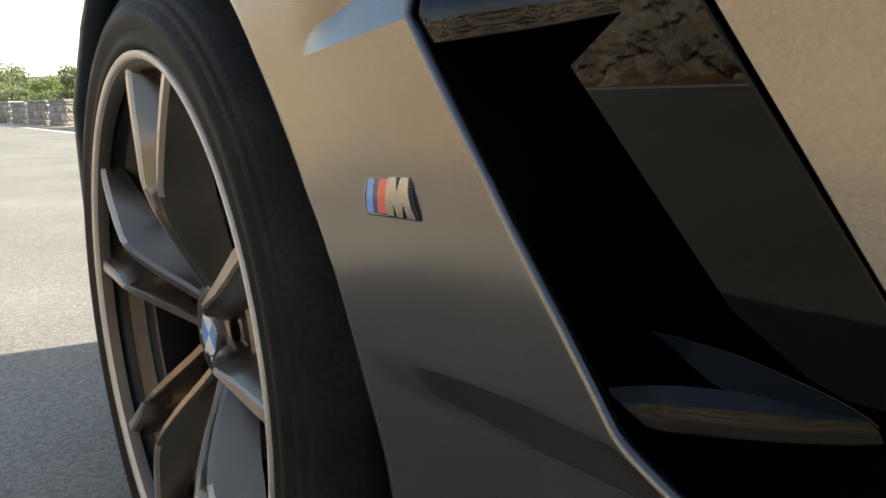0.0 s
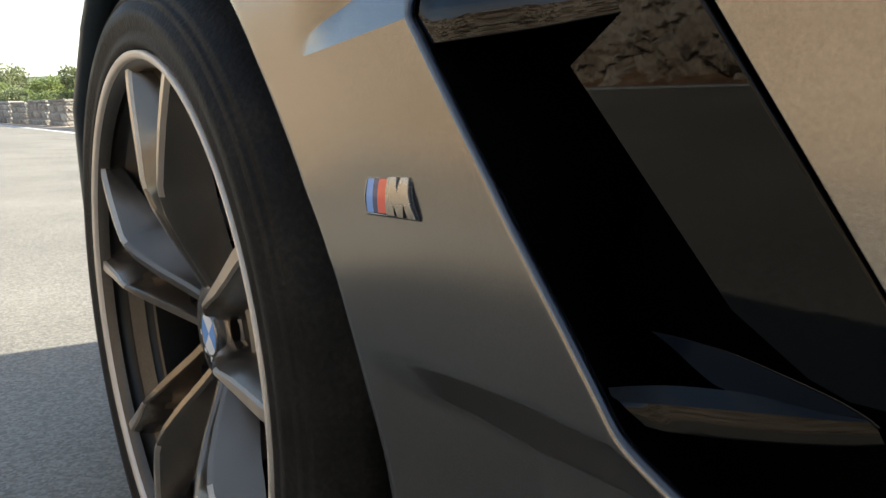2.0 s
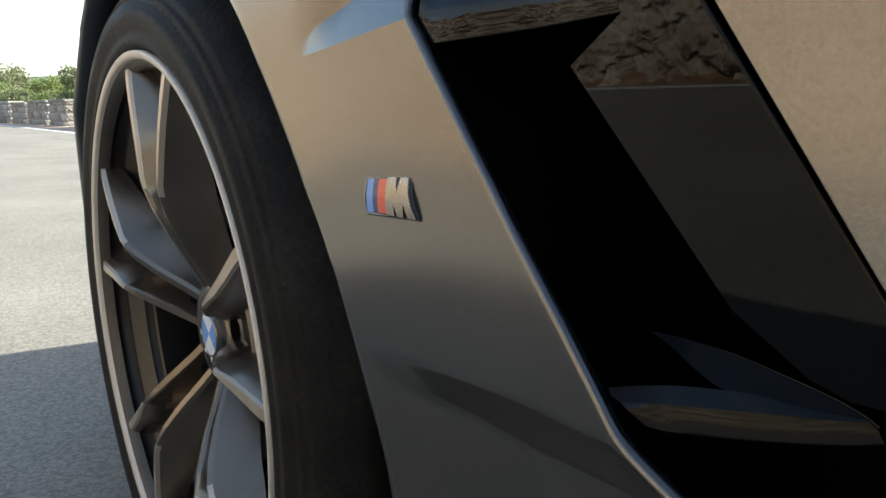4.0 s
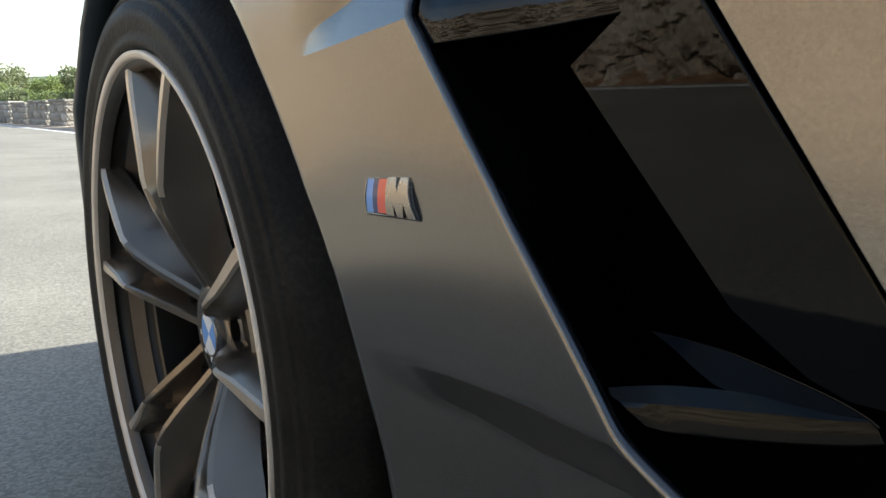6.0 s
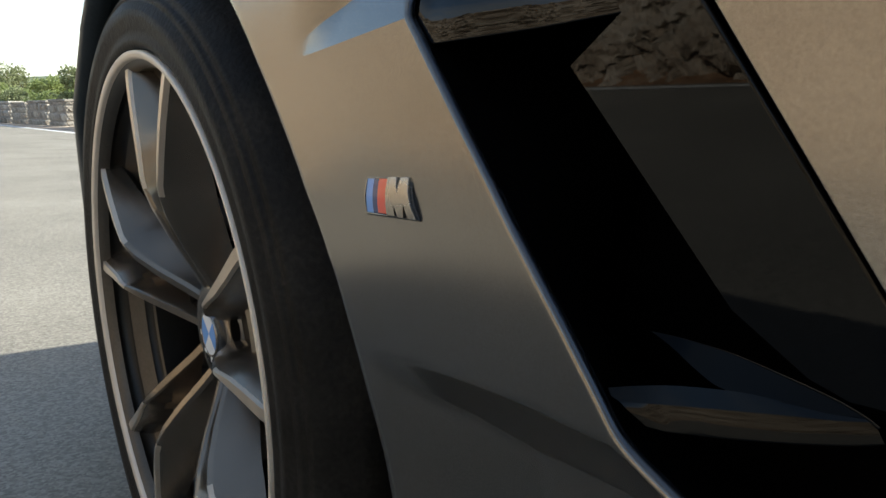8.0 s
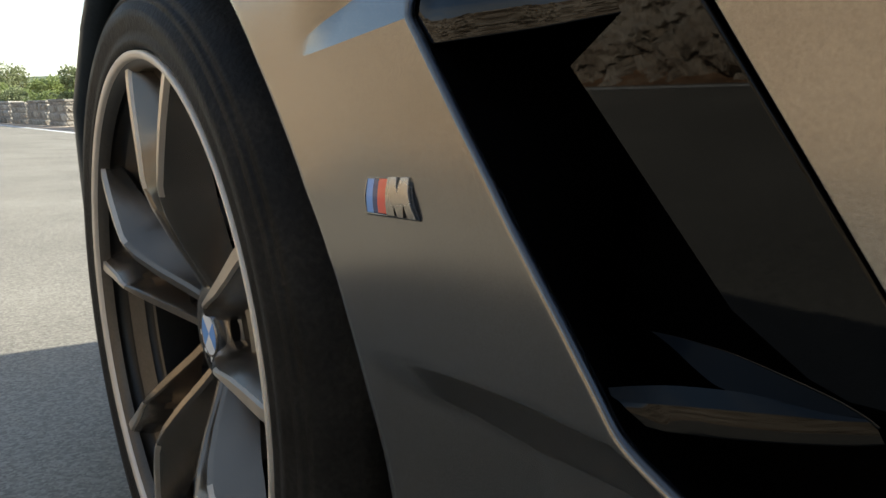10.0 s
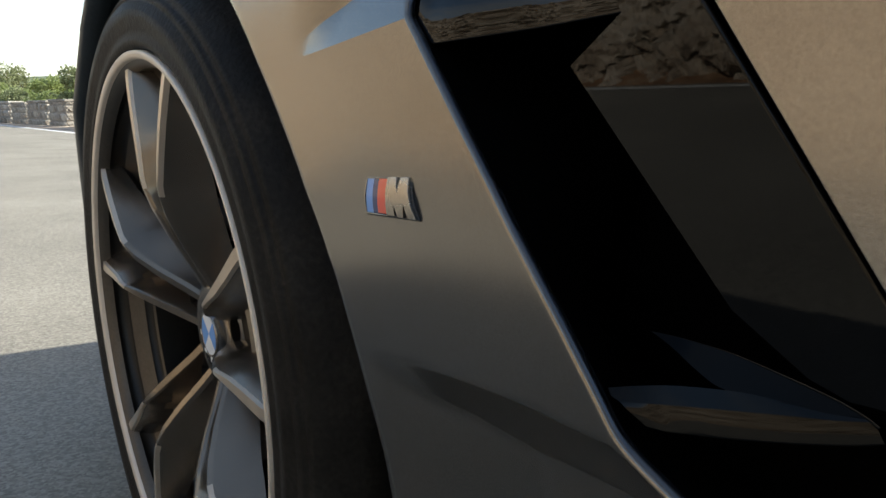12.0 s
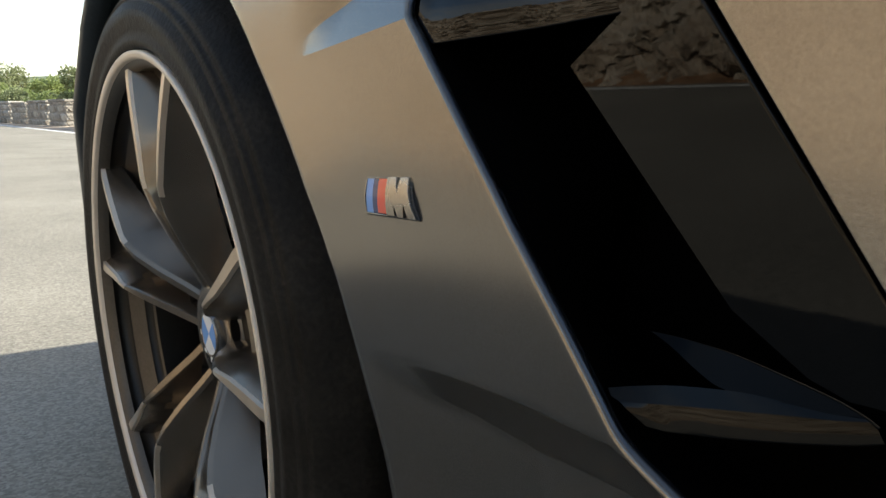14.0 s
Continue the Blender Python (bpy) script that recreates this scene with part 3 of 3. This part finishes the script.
# ---------- wheels ----------
def wheel_thing(angle):
    wheel = new("wheel")
    wheel.parent = car
    tagged(wheel, "bronze five-spoke alloy wheel with a low black tyre")
    R = 0.328
    tyre = [(0.2555, 0.012), (0.2595, 0.0055), (0.262, 0.0020), (0.2655, -0.0002), (0.2690, -0.0006), (0.2715, 0.0008), (0.277, 0.0002),
            (0.285, -0.0026), (0.2925, -0.0030), (0.2932, -0.0020), (0.298, -0.0004), (0.2986, 0.0006), (0.3015, 0.0018), (0.3021, 0.0010), (0.3050, 0.0032), (0.3056, 0.0046), (0.3085, 0.0068), (0.3091, 0.0060), (0.3120, 0.0092), (0.316, 0.0140), (0.3215, 0.0215), (0.325, 0.032)]
    x = 0.032
    for w, gap in ((0.030, 0.009), (0.034, 0.011), (0.036, 0.011), (0.034, 0.009)):
        tyre += [(R - 0.001, x + 0.003), (R, x + w), (R - 0.007, x + w + 0.001), (R - 0.007, x + w + gap)]
        x += w + gap
    tyre += [(R - 0.001, x + 0.002), (0.325, 0.225), (0.315, 0.246), (0.30, 0.255), (0.262, 0.244)]
    part("tyre", ring(tyre, 160), "rubber", wheel, "low-profile black tyre")
    lip = [(0.2522, 0.0040), (0.2530, 0.0012), (0.2544, 0.0000), (0.2588, -0.0012), (0.2597, -0.0004), (0.2601, 0.0035), (0.2595, 0.009)]
    part("rim_lip", ring(lip, 160), "lip", wheel, "bright machined rim lip")
    flange = [(0.2526, 0.0035), (0.2500, 0.006), (0.2470, 0.009), (0.2452, 0.014)]
    part("rim_flange", ring(flange, 128), "flange", wheel)
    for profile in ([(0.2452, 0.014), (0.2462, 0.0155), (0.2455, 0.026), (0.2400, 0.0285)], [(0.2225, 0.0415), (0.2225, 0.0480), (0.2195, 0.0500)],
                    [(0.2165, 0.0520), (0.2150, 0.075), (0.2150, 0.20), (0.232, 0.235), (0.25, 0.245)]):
        part("rim_barrel", ring(profile, 128), "barrel", wheel, "bronze rim barrel, its shade put into a dark colour")
    for profile in ([(0.2400, 0.0285), (0.2365, 0.0310), (0.2320, 0.0345), (0.2255, 0.0385), (0.2225, 0.0415)], [(0.2195, 0.0500), (0.2165, 0.0520)]):
        part("barrel_step", ring(profile, 128), "flange", wheel, "bronze step inside the rim")
    # one twin spoke: radius, outer edge, face depth, face width, inner wall, splay and depth of the outer flank
    stations = [(0.040, 0.0190, 0.0500, 0.0085, 0.020, 0.008, 0.020), (0.060, 0.0205, 0.0400, 0.0085, 0.032, 0.010, 0.030), (0.090, 0.0225, 0.0235, 0.0080, 0.045, 0.014, 0.038),
                (0.120, 0.0252, 0.0095, 0.0070, 0.050, 0.017, 0.043), (0.140, 0.0280, 0.0034, 0.0042, 0.050, 0.017, 0.044), (0.150, 0.0300, 0.0020, 0.0040, 0.049, 0.016, 0.044),
                (0.175, 0.0382, 0.0024, 0.0075, 0.042, 0.013, 0.038), (0.205, 0.0490, 0.0032, 0.0092, 0.034, 0.009, 0.030), (0.230, 0.0590, 0.0044, 0.0100, 0.026, 0.006, 0.024), (0.2475, 0.0655, 0.0060, 0.0105, 0.022, 0.004, 0.020)]
    fine = []
    for p, q in zip(stations, stations[1:]):
        n = max(1, round((q[0] - p[0]) / 0.006))
        fine += [tuple(lerp(c, d, i / n) for c, d in zip(p, q)) for i in range(n)]
    stations = fine + [stations[-1]]
    for k in range(5):
        bm = bmesh.new()
        a = radians(angle + 72 * k)
        out, side = Vector((0, math.cos(a), math.sin(a))), Vector((0, -math.sin(a), math.cos(a)))

        def at(r, s, d):
            return out * math.sqrt(max(1e-6, r * r - s * s * 0.6)) + side * s + Vector((d, 0, 0))

        for hand in (-1, 1):
            loops = []
            for r, w, face, wide, wall, splay, deep in stations:
                lean = min(along([(0.14, 0.008), (0.168, 0.022), (0.205, 0.014), (0.2475, 0.010)], r), 0.5 * (w - wide))
                pts = [(w + splay, face + deep), (w + splay * 0.46, face + deep * 0.52), (w + 0.0016, face + 0.0042), (w - 0.0012, face), (w - wide, face + 0.0003), (w - wide - 0.0012, face + 0.0032),
                       (w - wide - 0.55 * lean, face + wall * 0.45), (w - wide - lean, face + wall)]
                loops.append([bm.verts.new(at(r, hand * s, d)) for s, d in pts])
            for m, (p, q) in enumerate(zip(loops, loops[1:])):
                for j in range(len(p)):
                    fc = bm.faces.new((p[j], q[j], q[(j + 1) % len(p)], p[(j + 1) % len(p)]))
                    fc.material_index = 1 if j in (2, 3, 4) and stations[m][0] > 0.139 else 0
            bm.faces.new(loops[0])
            bm.faces.new(loops[-1][::-1])
        # the web between the two arms: a deep pocket near the hub with its shade put into a dark colour, a ridge at the
        # elbows, a slope out to the barrel
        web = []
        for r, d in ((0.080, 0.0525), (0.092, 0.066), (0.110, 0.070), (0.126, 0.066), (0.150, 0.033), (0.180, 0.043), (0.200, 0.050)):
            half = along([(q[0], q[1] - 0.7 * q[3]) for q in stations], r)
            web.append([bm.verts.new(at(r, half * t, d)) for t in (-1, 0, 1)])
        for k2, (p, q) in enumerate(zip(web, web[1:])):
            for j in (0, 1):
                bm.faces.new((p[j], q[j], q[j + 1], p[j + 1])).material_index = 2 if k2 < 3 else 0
        # the foot of the spoke, with a round bolt hole through it, its wall coloured as shade
        inner, outer, deep_rim = [], [], []
        for j in range(32):
            c, t = math.cos(2 * math.pi * j / 32), math.sin(2 * math.pi * j / 32)
            big = max(abs(c) / 0.0185, abs(t) / 0.0170)
            inner.append(bm.verts.new(at(0.062 + 0.0136 * c, 0.0136 * t, 0.0512)))
            deep_rim.append(bm.verts.new(at(0.062 + 0.0125 * c, 0.0125 * t, 0.078)))
            outer.append(bm.verts.new(at(0.062 + c / big, t / big, 0.0512 + 0.05 * max(0.0, c / big))))
        for j in range(32):
            n = (j + 1) % 32
            bm.faces.new((inner[j], outer[j], outer[n], inner[n]))
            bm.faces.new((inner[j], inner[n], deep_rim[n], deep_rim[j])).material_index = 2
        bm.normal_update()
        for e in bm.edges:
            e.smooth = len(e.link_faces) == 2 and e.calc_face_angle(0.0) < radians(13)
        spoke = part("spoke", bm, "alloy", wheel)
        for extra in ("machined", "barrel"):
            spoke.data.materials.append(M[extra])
    hub = [(0.0, 0.0505), (0.034, 0.0505), (0.036, 0.0515), (0.0425, 0.0490), (0.0465, 0.0498), (0.0475, 0.056), (0.0475, 0.082), (0.062, 0.084), (0.062, 0.11)]
    part("hub", ring(hub, 64), "alloy", wheel)
    cap = part("centre_cap", ring([(0.0, 0.0465), (0.0275, 0.0468), (0.0325, 0.0478), (0.0335, 0.0505)], 64), "black", wheel, "black centre cap with blue and white quarters")
    for k in range(4):
        bm = bmesh.new()
        a0 = radians(angle + 40 + 90 * k)
        pts = [(0.0457, 0, 0)] + [(0.0457, 0.0200 * math.cos(a0 + radians(90) * i / 12), 0.0200 * math.sin(a0 + radians(90) * i / 12)) for i in range(13)]
        prism(pts, (0.0012, 0, 0), 0.0, bm)
        part("cap_quarter", bm, "white" if k % 2 else "sky_blue", cap, smooth=False)
    bm = ring([(0.0200, 0.0464), (0.0203, 0.0452), (0.0214, 0.0452), (0.0217, 0.0468)], 48)
    part("cap_ring", bm, "chrome", cap)
    for k in range(3):
        a = radians(angle + 178 + 40 * k)
        u, w = Vector((0, math.cos(a), math.sin(a))), Vector((0, -math.sin(a), math.cos(a)))
        bm = prism([Vector((0.0466, 0, 0)) + u * r + w * q for r, q in ((0.0235, -0.003), (0.0285, -0.0026), (0.0285, 0.0026), (0.0235, 0.003))], (0.001, 0, 0))
        part("cap_mark", bm, "white", cap, smooth=False)
    for k in range(5):
        a = radians(angle + 72 * k)
        bm = ring([(0.0, 0.0690), (0.0080, 0.0690), (0.0088, 0.0700), (0.0090, 0.0770), (0.0126, 0.0780)], 18)
        bmesh.ops.translate(bm, verts=bm.verts, vec=(0, 0.060 * math.cos(a), 0.060 * math.sin(a)))
        part("wheel_bolt", bm, "barrel", wheel)
    disc = [(0.06, 0.10), (0.085, 0.098), (0.087, 0.118), (0.172, 0.118), (0.174, 0.120), (0.174, 0.146), (0.172, 0.148), (0.087, 0.148)]
    part("brake_disc", ring(disc, 96), "steel", wheel, "steel brake disc")
    def calliper(u, v):
        a = radians(lerp(-32, 32, u))
        prof = [(0.125, 0.150), (0.125, 0.098), (0.145, 0.085), (0.185, 0.088), (0.195, 0.105), (0.195, 0.160)]
        r, xx = prof[round(v * 5)]
        return (xx, r * math.cos(a), r * math.sin(a))
    part("brake_calliper", grid(16, 5, calliper), "barrel", wheel, "dark brake calliper", smooth=False)
    return wheel


CAMBER = Matrix.Rotation(radians(-2.0), 4, "Y")
wheel = wheel_thing(93.0)
wheel.matrix_basis = Matrix.Translation(HUB) @ CAMBER
for y, right in ((REAR_Y, False), (HUB.y, True), (REAR_Y, True)):
    m = Matrix.Translation((2 * MIDDLE - HUB.x if right else HUB.x, y, HUB.z))
    if right:
        m = m @ Matrix.Rotation(math.pi, 4, "Z")
    other = copy_thing(wheel, m)


# ---------- the rest of the body ----------
def mirrored(fn):
    return lambda u, v: (2 * MIDDLE - fn(u, v)[0], *fn(u, v)[1:])


def door_skin(u, v):
    z = lerp(0.21, 0.78, v)
    y = lerp(door_front(z), -1.02, u)
    return (flank(y, z, False), y, z)


def door_edge(u, v):
    z = lerp(0.21, 0.78, v)
    y = door_front(z)
    a = u * math.pi / 2
    return (flank(y, z, False) + 0.0025 * (1 - math.cos(a)) + 0.02 * u ** 3, y + 0.0018 * math.sin(a), z)


bm = grid(60, 50, door_skin)
grid(8, 50, door_edge, bm)
part("door", bm, "paint", car, "satin warm grey door")


def quarter(side):
    def shape(u, v):
        z = lerp(0.21, 0.80, v)
        y = lerp(arch(z, REAR_Y, side), -1.026 if side > 0 else -2.66, u)
        return (flank(y, z, False), y, z)
    return shape


bm = grid(24, 50, quarter(1))
grid(24, 50, quarter(-1), bm)
part("rear_quarter_panel", bm, "paint", car)
bm = grid(40, 40, mirrored(door_skin))
part("door", bm, "paint", car)
bm = grid(24, 50, mirrored(quarter(1)))
grid(24, 50, mirrored(quarter(-1)), bm)
part("rear_quarter_panel", bm, "paint", car)


def wing_plain(u, v):
    z = lerp(0.21, 0.74, v)
    y = lerp(arch(z, HUB.y, -1), door_front(z), u)
    return (flank(y, z, False), y, z)


bm = grid(30, 50, mirrored(wing_plain))
grid(30, 60, mirrored(wing_ahead), bm)
part("front_wing", bm, "paint", car)


def deck(y0, y1, bulge):
    def shape(u, v):
        y = lerp(y0, y1, v)
        zt = along([(-2.7, 0.79), (-1.03, 0.795), (-1.02, 0.775), (0.13, 0.775), (0.14, 0.735), (1.36, 0.735)], y)
        xl = flank(min(y, 1.36), min(zt, 0.78), False)
        a = math.pi * u
        x = MIDDLE - (MIDDLE - xl) * math.cos(a)
        return (x, y, zt - 0.004 + bulge * math.sin(a) ** 0.7)
    return shape


part("bonnet", grid(40, 40, deck(0.14, 1.36, 0.10)), "paint", car, "satin warm grey bonnet")
part("rear_deck", grid(40, 40, deck(-2.66, 0.13, 0.07)), "paint", car)


def nose(u, v):
    a = math.pi * u
    z = lerp(0.16, 0.735, v)
    reach = (0.25 if v < 0.6 else lerp(0.25, 0.02, ((v - 0.6) / 0.4) ** 1.6)) * math.sin(a) ** 0.9
    xl = flank(1.36, z, False)
    top = 0.10 * math.sin(a) ** 0.7 * ease(0.55, 1.0, v)
    return (MIDDLE - (MIDDLE - xl) * math.cos(a), 1.36 + reach, z + top)


part("front_bumper", grid(40, 30, nose), "paint", car, "satin warm grey front bumper")


def tail(u, v):
    a = math.pi * u
    z = lerp(0.2, 0.79, v)
    xl = flank(-2.66, min(z, 0.78), False)
    return (MIDDLE - (MIDDLE - xl) * math.cos(a), -2.66 - 0.1 * math.sin(a) ** 0.5, z + 0.07 * math.sin(a) ** 0.7 * ease(0.7, 1, v))


part("rear_bumper", grid(40, 20, tail), "paint", car)
part("underbody", box(0.50, 2 * MIDDLE - 0.50, -2.6, 1.5, 0.13, 0.70, 0.02), "cavity", car, smooth=False)


def cabin(y_of, half, zmax):
    def shape(u, v):
        a = math.pi * u
        y, h = y_of(v)
        w = half * (1 - 0.16 * h)
        return (MIDDLE - w * math.copysign(abs(math.cos(a)) ** 0.6, math.cos(a)), y, 0.80 + zmax * h * math.sin(a) ** 0.35)
    return shape


part("windscreen", grid(30, 12, cabin(lambda v: (lerp(0.22, -0.38, v), v ** 0.8), 0.74, 0.50)), "glass", car, "dark tinted windscreen")
part("soft_top", grid(30, 24, cabin(lambda v: (lerp(-0.38, -1.55, v), 1.0 if v < 0.35 else math.cos((v - 0.35) / 0.65 * math.pi / 2) ** 0.8), 0.74, 0.50)), "fabric", car, "black fabric roof")


# ---------- verge, parapet wall ----------
bm = grid(10, 300, lambda u, v: (right_edge(lerp(4, 60, v)) - 0.03 + 5.0 * u + 0.04 * noise.noise((v * 160, 5, u)) * (1 - u), lerp(4, 60, v), -0.022 + 0.05 * ease(0, 0.2, u) + 0.035 * noise.noise((u * 9, v * 150, 2))))
tagged(link("verge", bm, "gravel", label="dry reddish earth verge with loose gravel", kind="structure"), category="verge")

random.seed(11)
stone_meshes = []
for k in range(6):
    bm = bmesh.new()
    bmesh.ops.create_icosphere(bm, subdivisions=1, radius=0.5)
    for v in bm.verts:
        c = Vector([math.copysign(min(abs(t), 0.36) / 0.36 * 0.5, t) for t in v.co])
        v.co = c * (1 + 0.12 * noise.noise(v.co * 3 + Vector((k * 7, 0, 0))))
    me = bpy.data.meshes.new("stone")
    bm.to_mesh(me)
    bm.free()
    me.materials.append(M["stone"])
    stone_meshes.append(me)
WALL_TURN = math.atan2(0.085, 1.0)


def guard_block(x, y, length, high):
    """One free-standing length of rubble guard wall: core, stones on its road face and end, rough coping."""
    block = tagged(new("guard_wall_block"), "low free-standing grey rubble stone guard wall block beside the road", "wall", "guard wall blocks along the road")
    block.matrix_world = Matrix.LocRotScale(Vector((x, y, 0.0)), Euler((0, 0, WALL_TURN)), Vector((1, 1, 1)))
    part("core", box(0.0, 0.42, 0.05, length - 0.03, -0.05, high - 0.05, 0.02), "mortar", block, smooth=False)
    z = -0.04
    while z < high - 0.1:
        row = min(random.uniform(0.14, 0.26), high - 0.05 - z)
        for face in ("road", "end"):
            at, limit = 0.0, length if face == "road" else 0.40
            while at < limit - 0.08:
                wide = min(random.uniform(0.24, 0.6), limit - at)
                ob = new("stone", random.choice(stone_meshes))
                ob.parent = block
                place = Vector((random.uniform(0.035, 0.055), at + wide / 2, z + row / 2)) if face == "road" else Vector((at + wide / 2, random.uniform(0.07, 0.09), z + row / 2))
                size = Vector((0.18, wide * 0.94, row * random.uniform(0.93, 1.02))) if face == "road" else Vector((wide * 0.94, 0.18, row * 0.92))
                t = random.uniform(-0.09, 0.09)
                ob.matrix_basis = Matrix.LocRotScale(place, Euler((t * 0.8, t * 0.4, t)), size)
                at += wide
        z += row
    top = box(-0.03, 0.45, 0.0, length + 0.01, high - 0.05, high + 0.02, 0.015)
    bmesh.ops.subdivide_edges(top, edges=[e for e in top.edges if e.calc_length() > 0.4], cuts=5)
    for v in top.verts:
        v.co += Vector((0.02, 0.02, 0.016)) * noise.noise(v.co * 6 + Vector((x, y, 0)))
    part("coping", top, "stone", block, smooth=False)
    return block


y = 13.0
for length, high, gap in ((1.7, 0.60, 0.3), (2.1, 0.57, 0.3), (1.9, 0.61, 0.28), (2.2, 0.58, 0.26), (1.6, 0.55, 0.8), (1.8, 0.62, 0.3), (2.3, 0.60, 0.3), (2.0, 0.56, 0.3), (2.2, 0.6, 0.4), (2.0, 0.58, 0.3), (2.0, 0.58, 0.3)):
    guard_block(4.45 - 0.085 * (y - 20.2), y, length, high + 0.12)
    y += length + gap


# ---------- trees and bushes beyond the wall ----------
def twig(bm, a, b, r0, r1, sides=7):
    a, b = Vector(a), Vector(b)
    way = (b - a).normalized()
    u = way.orthogonal().normalized()
    w = way.cross(u)
    loops = []
    for t, r in ((0, r0), (0.5, lerp(r0, r1, 0.55)), (1, r1)):
        c = a.lerp(b, t) + (u * math.sin(t * 3) + w * math.sin(t * 5)) * r0 * 0.4
        loops.append([bm.verts.new(c + (u * math.cos(q) + w * math.sin(q)) * r) for q in [2 * math.pi * i / sides for i in range(sides)]])
    for p, q in zip(loops, loops[1:]):
        for i in range(sides):
            bm.faces.new((p[i], p[(i + 1) % sides], q[(i + 1) % sides], q[i]))


def foliage(clumps, count, size, rng):
    """Many small folded leaf sprays scattered over the clumps."""
    verts, faces = [], []
    for _ in range(count):
        c, r = rng.choice(clumps)
        d = Vector((rng.gauss(0, 1), rng.gauss(0, 1), rng.gauss(0, 1))).normalized()
        p = Vector(c) + d * r * rng.uniform(0.45, 1.05) ** 0.6
        way = (d + Vector((rng.gauss(0, 0.6), rng.gauss(0, 0.6), rng.gauss(0, 0.5)))).normalized()
        s = way.orthogonal().normalized()
        s = Matrix.Rotation(rng.uniform(0, 6.3), 3, way) @ s
        k = size * rng.uniform(0.6, 1.4)
        i = len(verts)
        fold = way.cross(s) * k * 0.25
        verts += [p, p + way * k * 0.55 + s * k * 0.34 + fold, p + way * k * 1.1, p + way * k * 0.55 - s * k * 0.34 + fold]
        faces += [(i, i + 1, i + 2), (i, i + 2, i + 3)]
    return verts, faces


def tree(x, y, height, spread, seed, leaves=5200, size=0.2, mat="leaf", bare=0.35, kind="tree", label=""):
    rng = random.Random(seed)
    thing = tagged(new(kind), label, kind)
    thing.location = (x, y, -0.05)
    bm = bmesh.new()
    limbs = []
    fork = Vector((rng.uniform(-0.2, 0.2), rng.uniform(-0.2, 0.2), height * bare))
    twig(bm, (0, 0, 0), fork, 0.05 * height ** 0.8, 0.032 * height ** 0.8)
    for k in range(9):
        a = k * 2.4 + rng.uniform(-0.4, 0.4)
        rise = rng.uniform(0.45, 0.95)
        tip = Vector((math.cos(a) * spread * (1.15 - rise * 0.7), math.sin(a) * spread * (1.15 - rise * 0.7), height * lerp(bare, 0.95, rise)))
        twig(bm, fork, tip, 0.022 * height ** 0.8, 0.008 * height ** 0.8, 5)
        limbs.append(tip)
        for _ in range(2):
            sub = tip + Vector((rng.gauss(0, spread * 0.25), rng.gauss(0, spread * 0.25), rng.uniform(0, height * 0.12)))
            twig(bm, fork.lerp(tip, 0.6), sub, 0.010 * height ** 0.8, 0.004 * height ** 0.8, 4)
            limbs.append(sub)
    part("trunk", bm, "bark", thing, "grey-brown trunk and limbs")
    clumps = [(q, spread * rng.uniform(0.2, 0.4)) for q in limbs]
    verts, faces = foliage(clumps, leaves, size, rng)
    me = bpy.data.meshes.new("crown")
    me.from_pydata([tuple(v) for v in verts], [], faces)
    me.materials.append(M[mat])
    crown = new("crown", me)
    crown.parent = thing
    return thing


def toward(heading, distance):
    """A place at an angle to the right of straight ahead, at a distance from the camera."""
    return math.sin(radians(heading)) * distance, math.cos(radians(heading)) * distance


for angle, dist, high, wide, seed, mat in ((8.6, 52, 1.9, 1.2, 3, "leaf"), (6.3, 62, 2.9, 1.4, 5, "olive"), (10.6, 46, 2.3, 1.2, 9, "olive"), (12.8, 38, 3.4, 1.6, 12, "olive")):
    tree(*toward(angle, dist), high, wide, seed, 2600, 0.15, mat=mat, label="small green broadleaf tree behind the stone wall")
for angle, dist, high, wide, seed in ((6.0, 47, 1.25, 1.1, 21), (6.9, 49, 1.2, 1.1, 22), (8.2, 46, 1.2, 1.1, 23), (9.2, 42, 1.05, 1.0, 24), (10.2, 39, 1.0, 0.9, 25), (5.2, 50, 1.6, 1.2, 26)):
    tree(*toward(angle, dist), high, wide, seed, 2600, 0.13, "olive" if seed % 2 else "leaf", 0.12, "bush", "low green bush behind the stone wall")


# ---------- far hills ----------
def hills(u, v):
    a = radians(lerp(-70, 80, u))
    d = lerp(700, 1500, v)
    ridge = 34 + 26 * noise.fractal((u * 9, 3.3, 0.5), 1.0, 2.0, 5)
    return (math.sin(a) * d, math.cos(a) * d, -1 + ridge * math.sin(min(1, v * 1.4) * math.pi / 2) + 4 * noise.noise((u * 60, v * 12, 8)))


tagged(link("far_hills", grid(160, 24, hills), "hill", label="distant low green wooded hills", kind="structure"), category="hills")
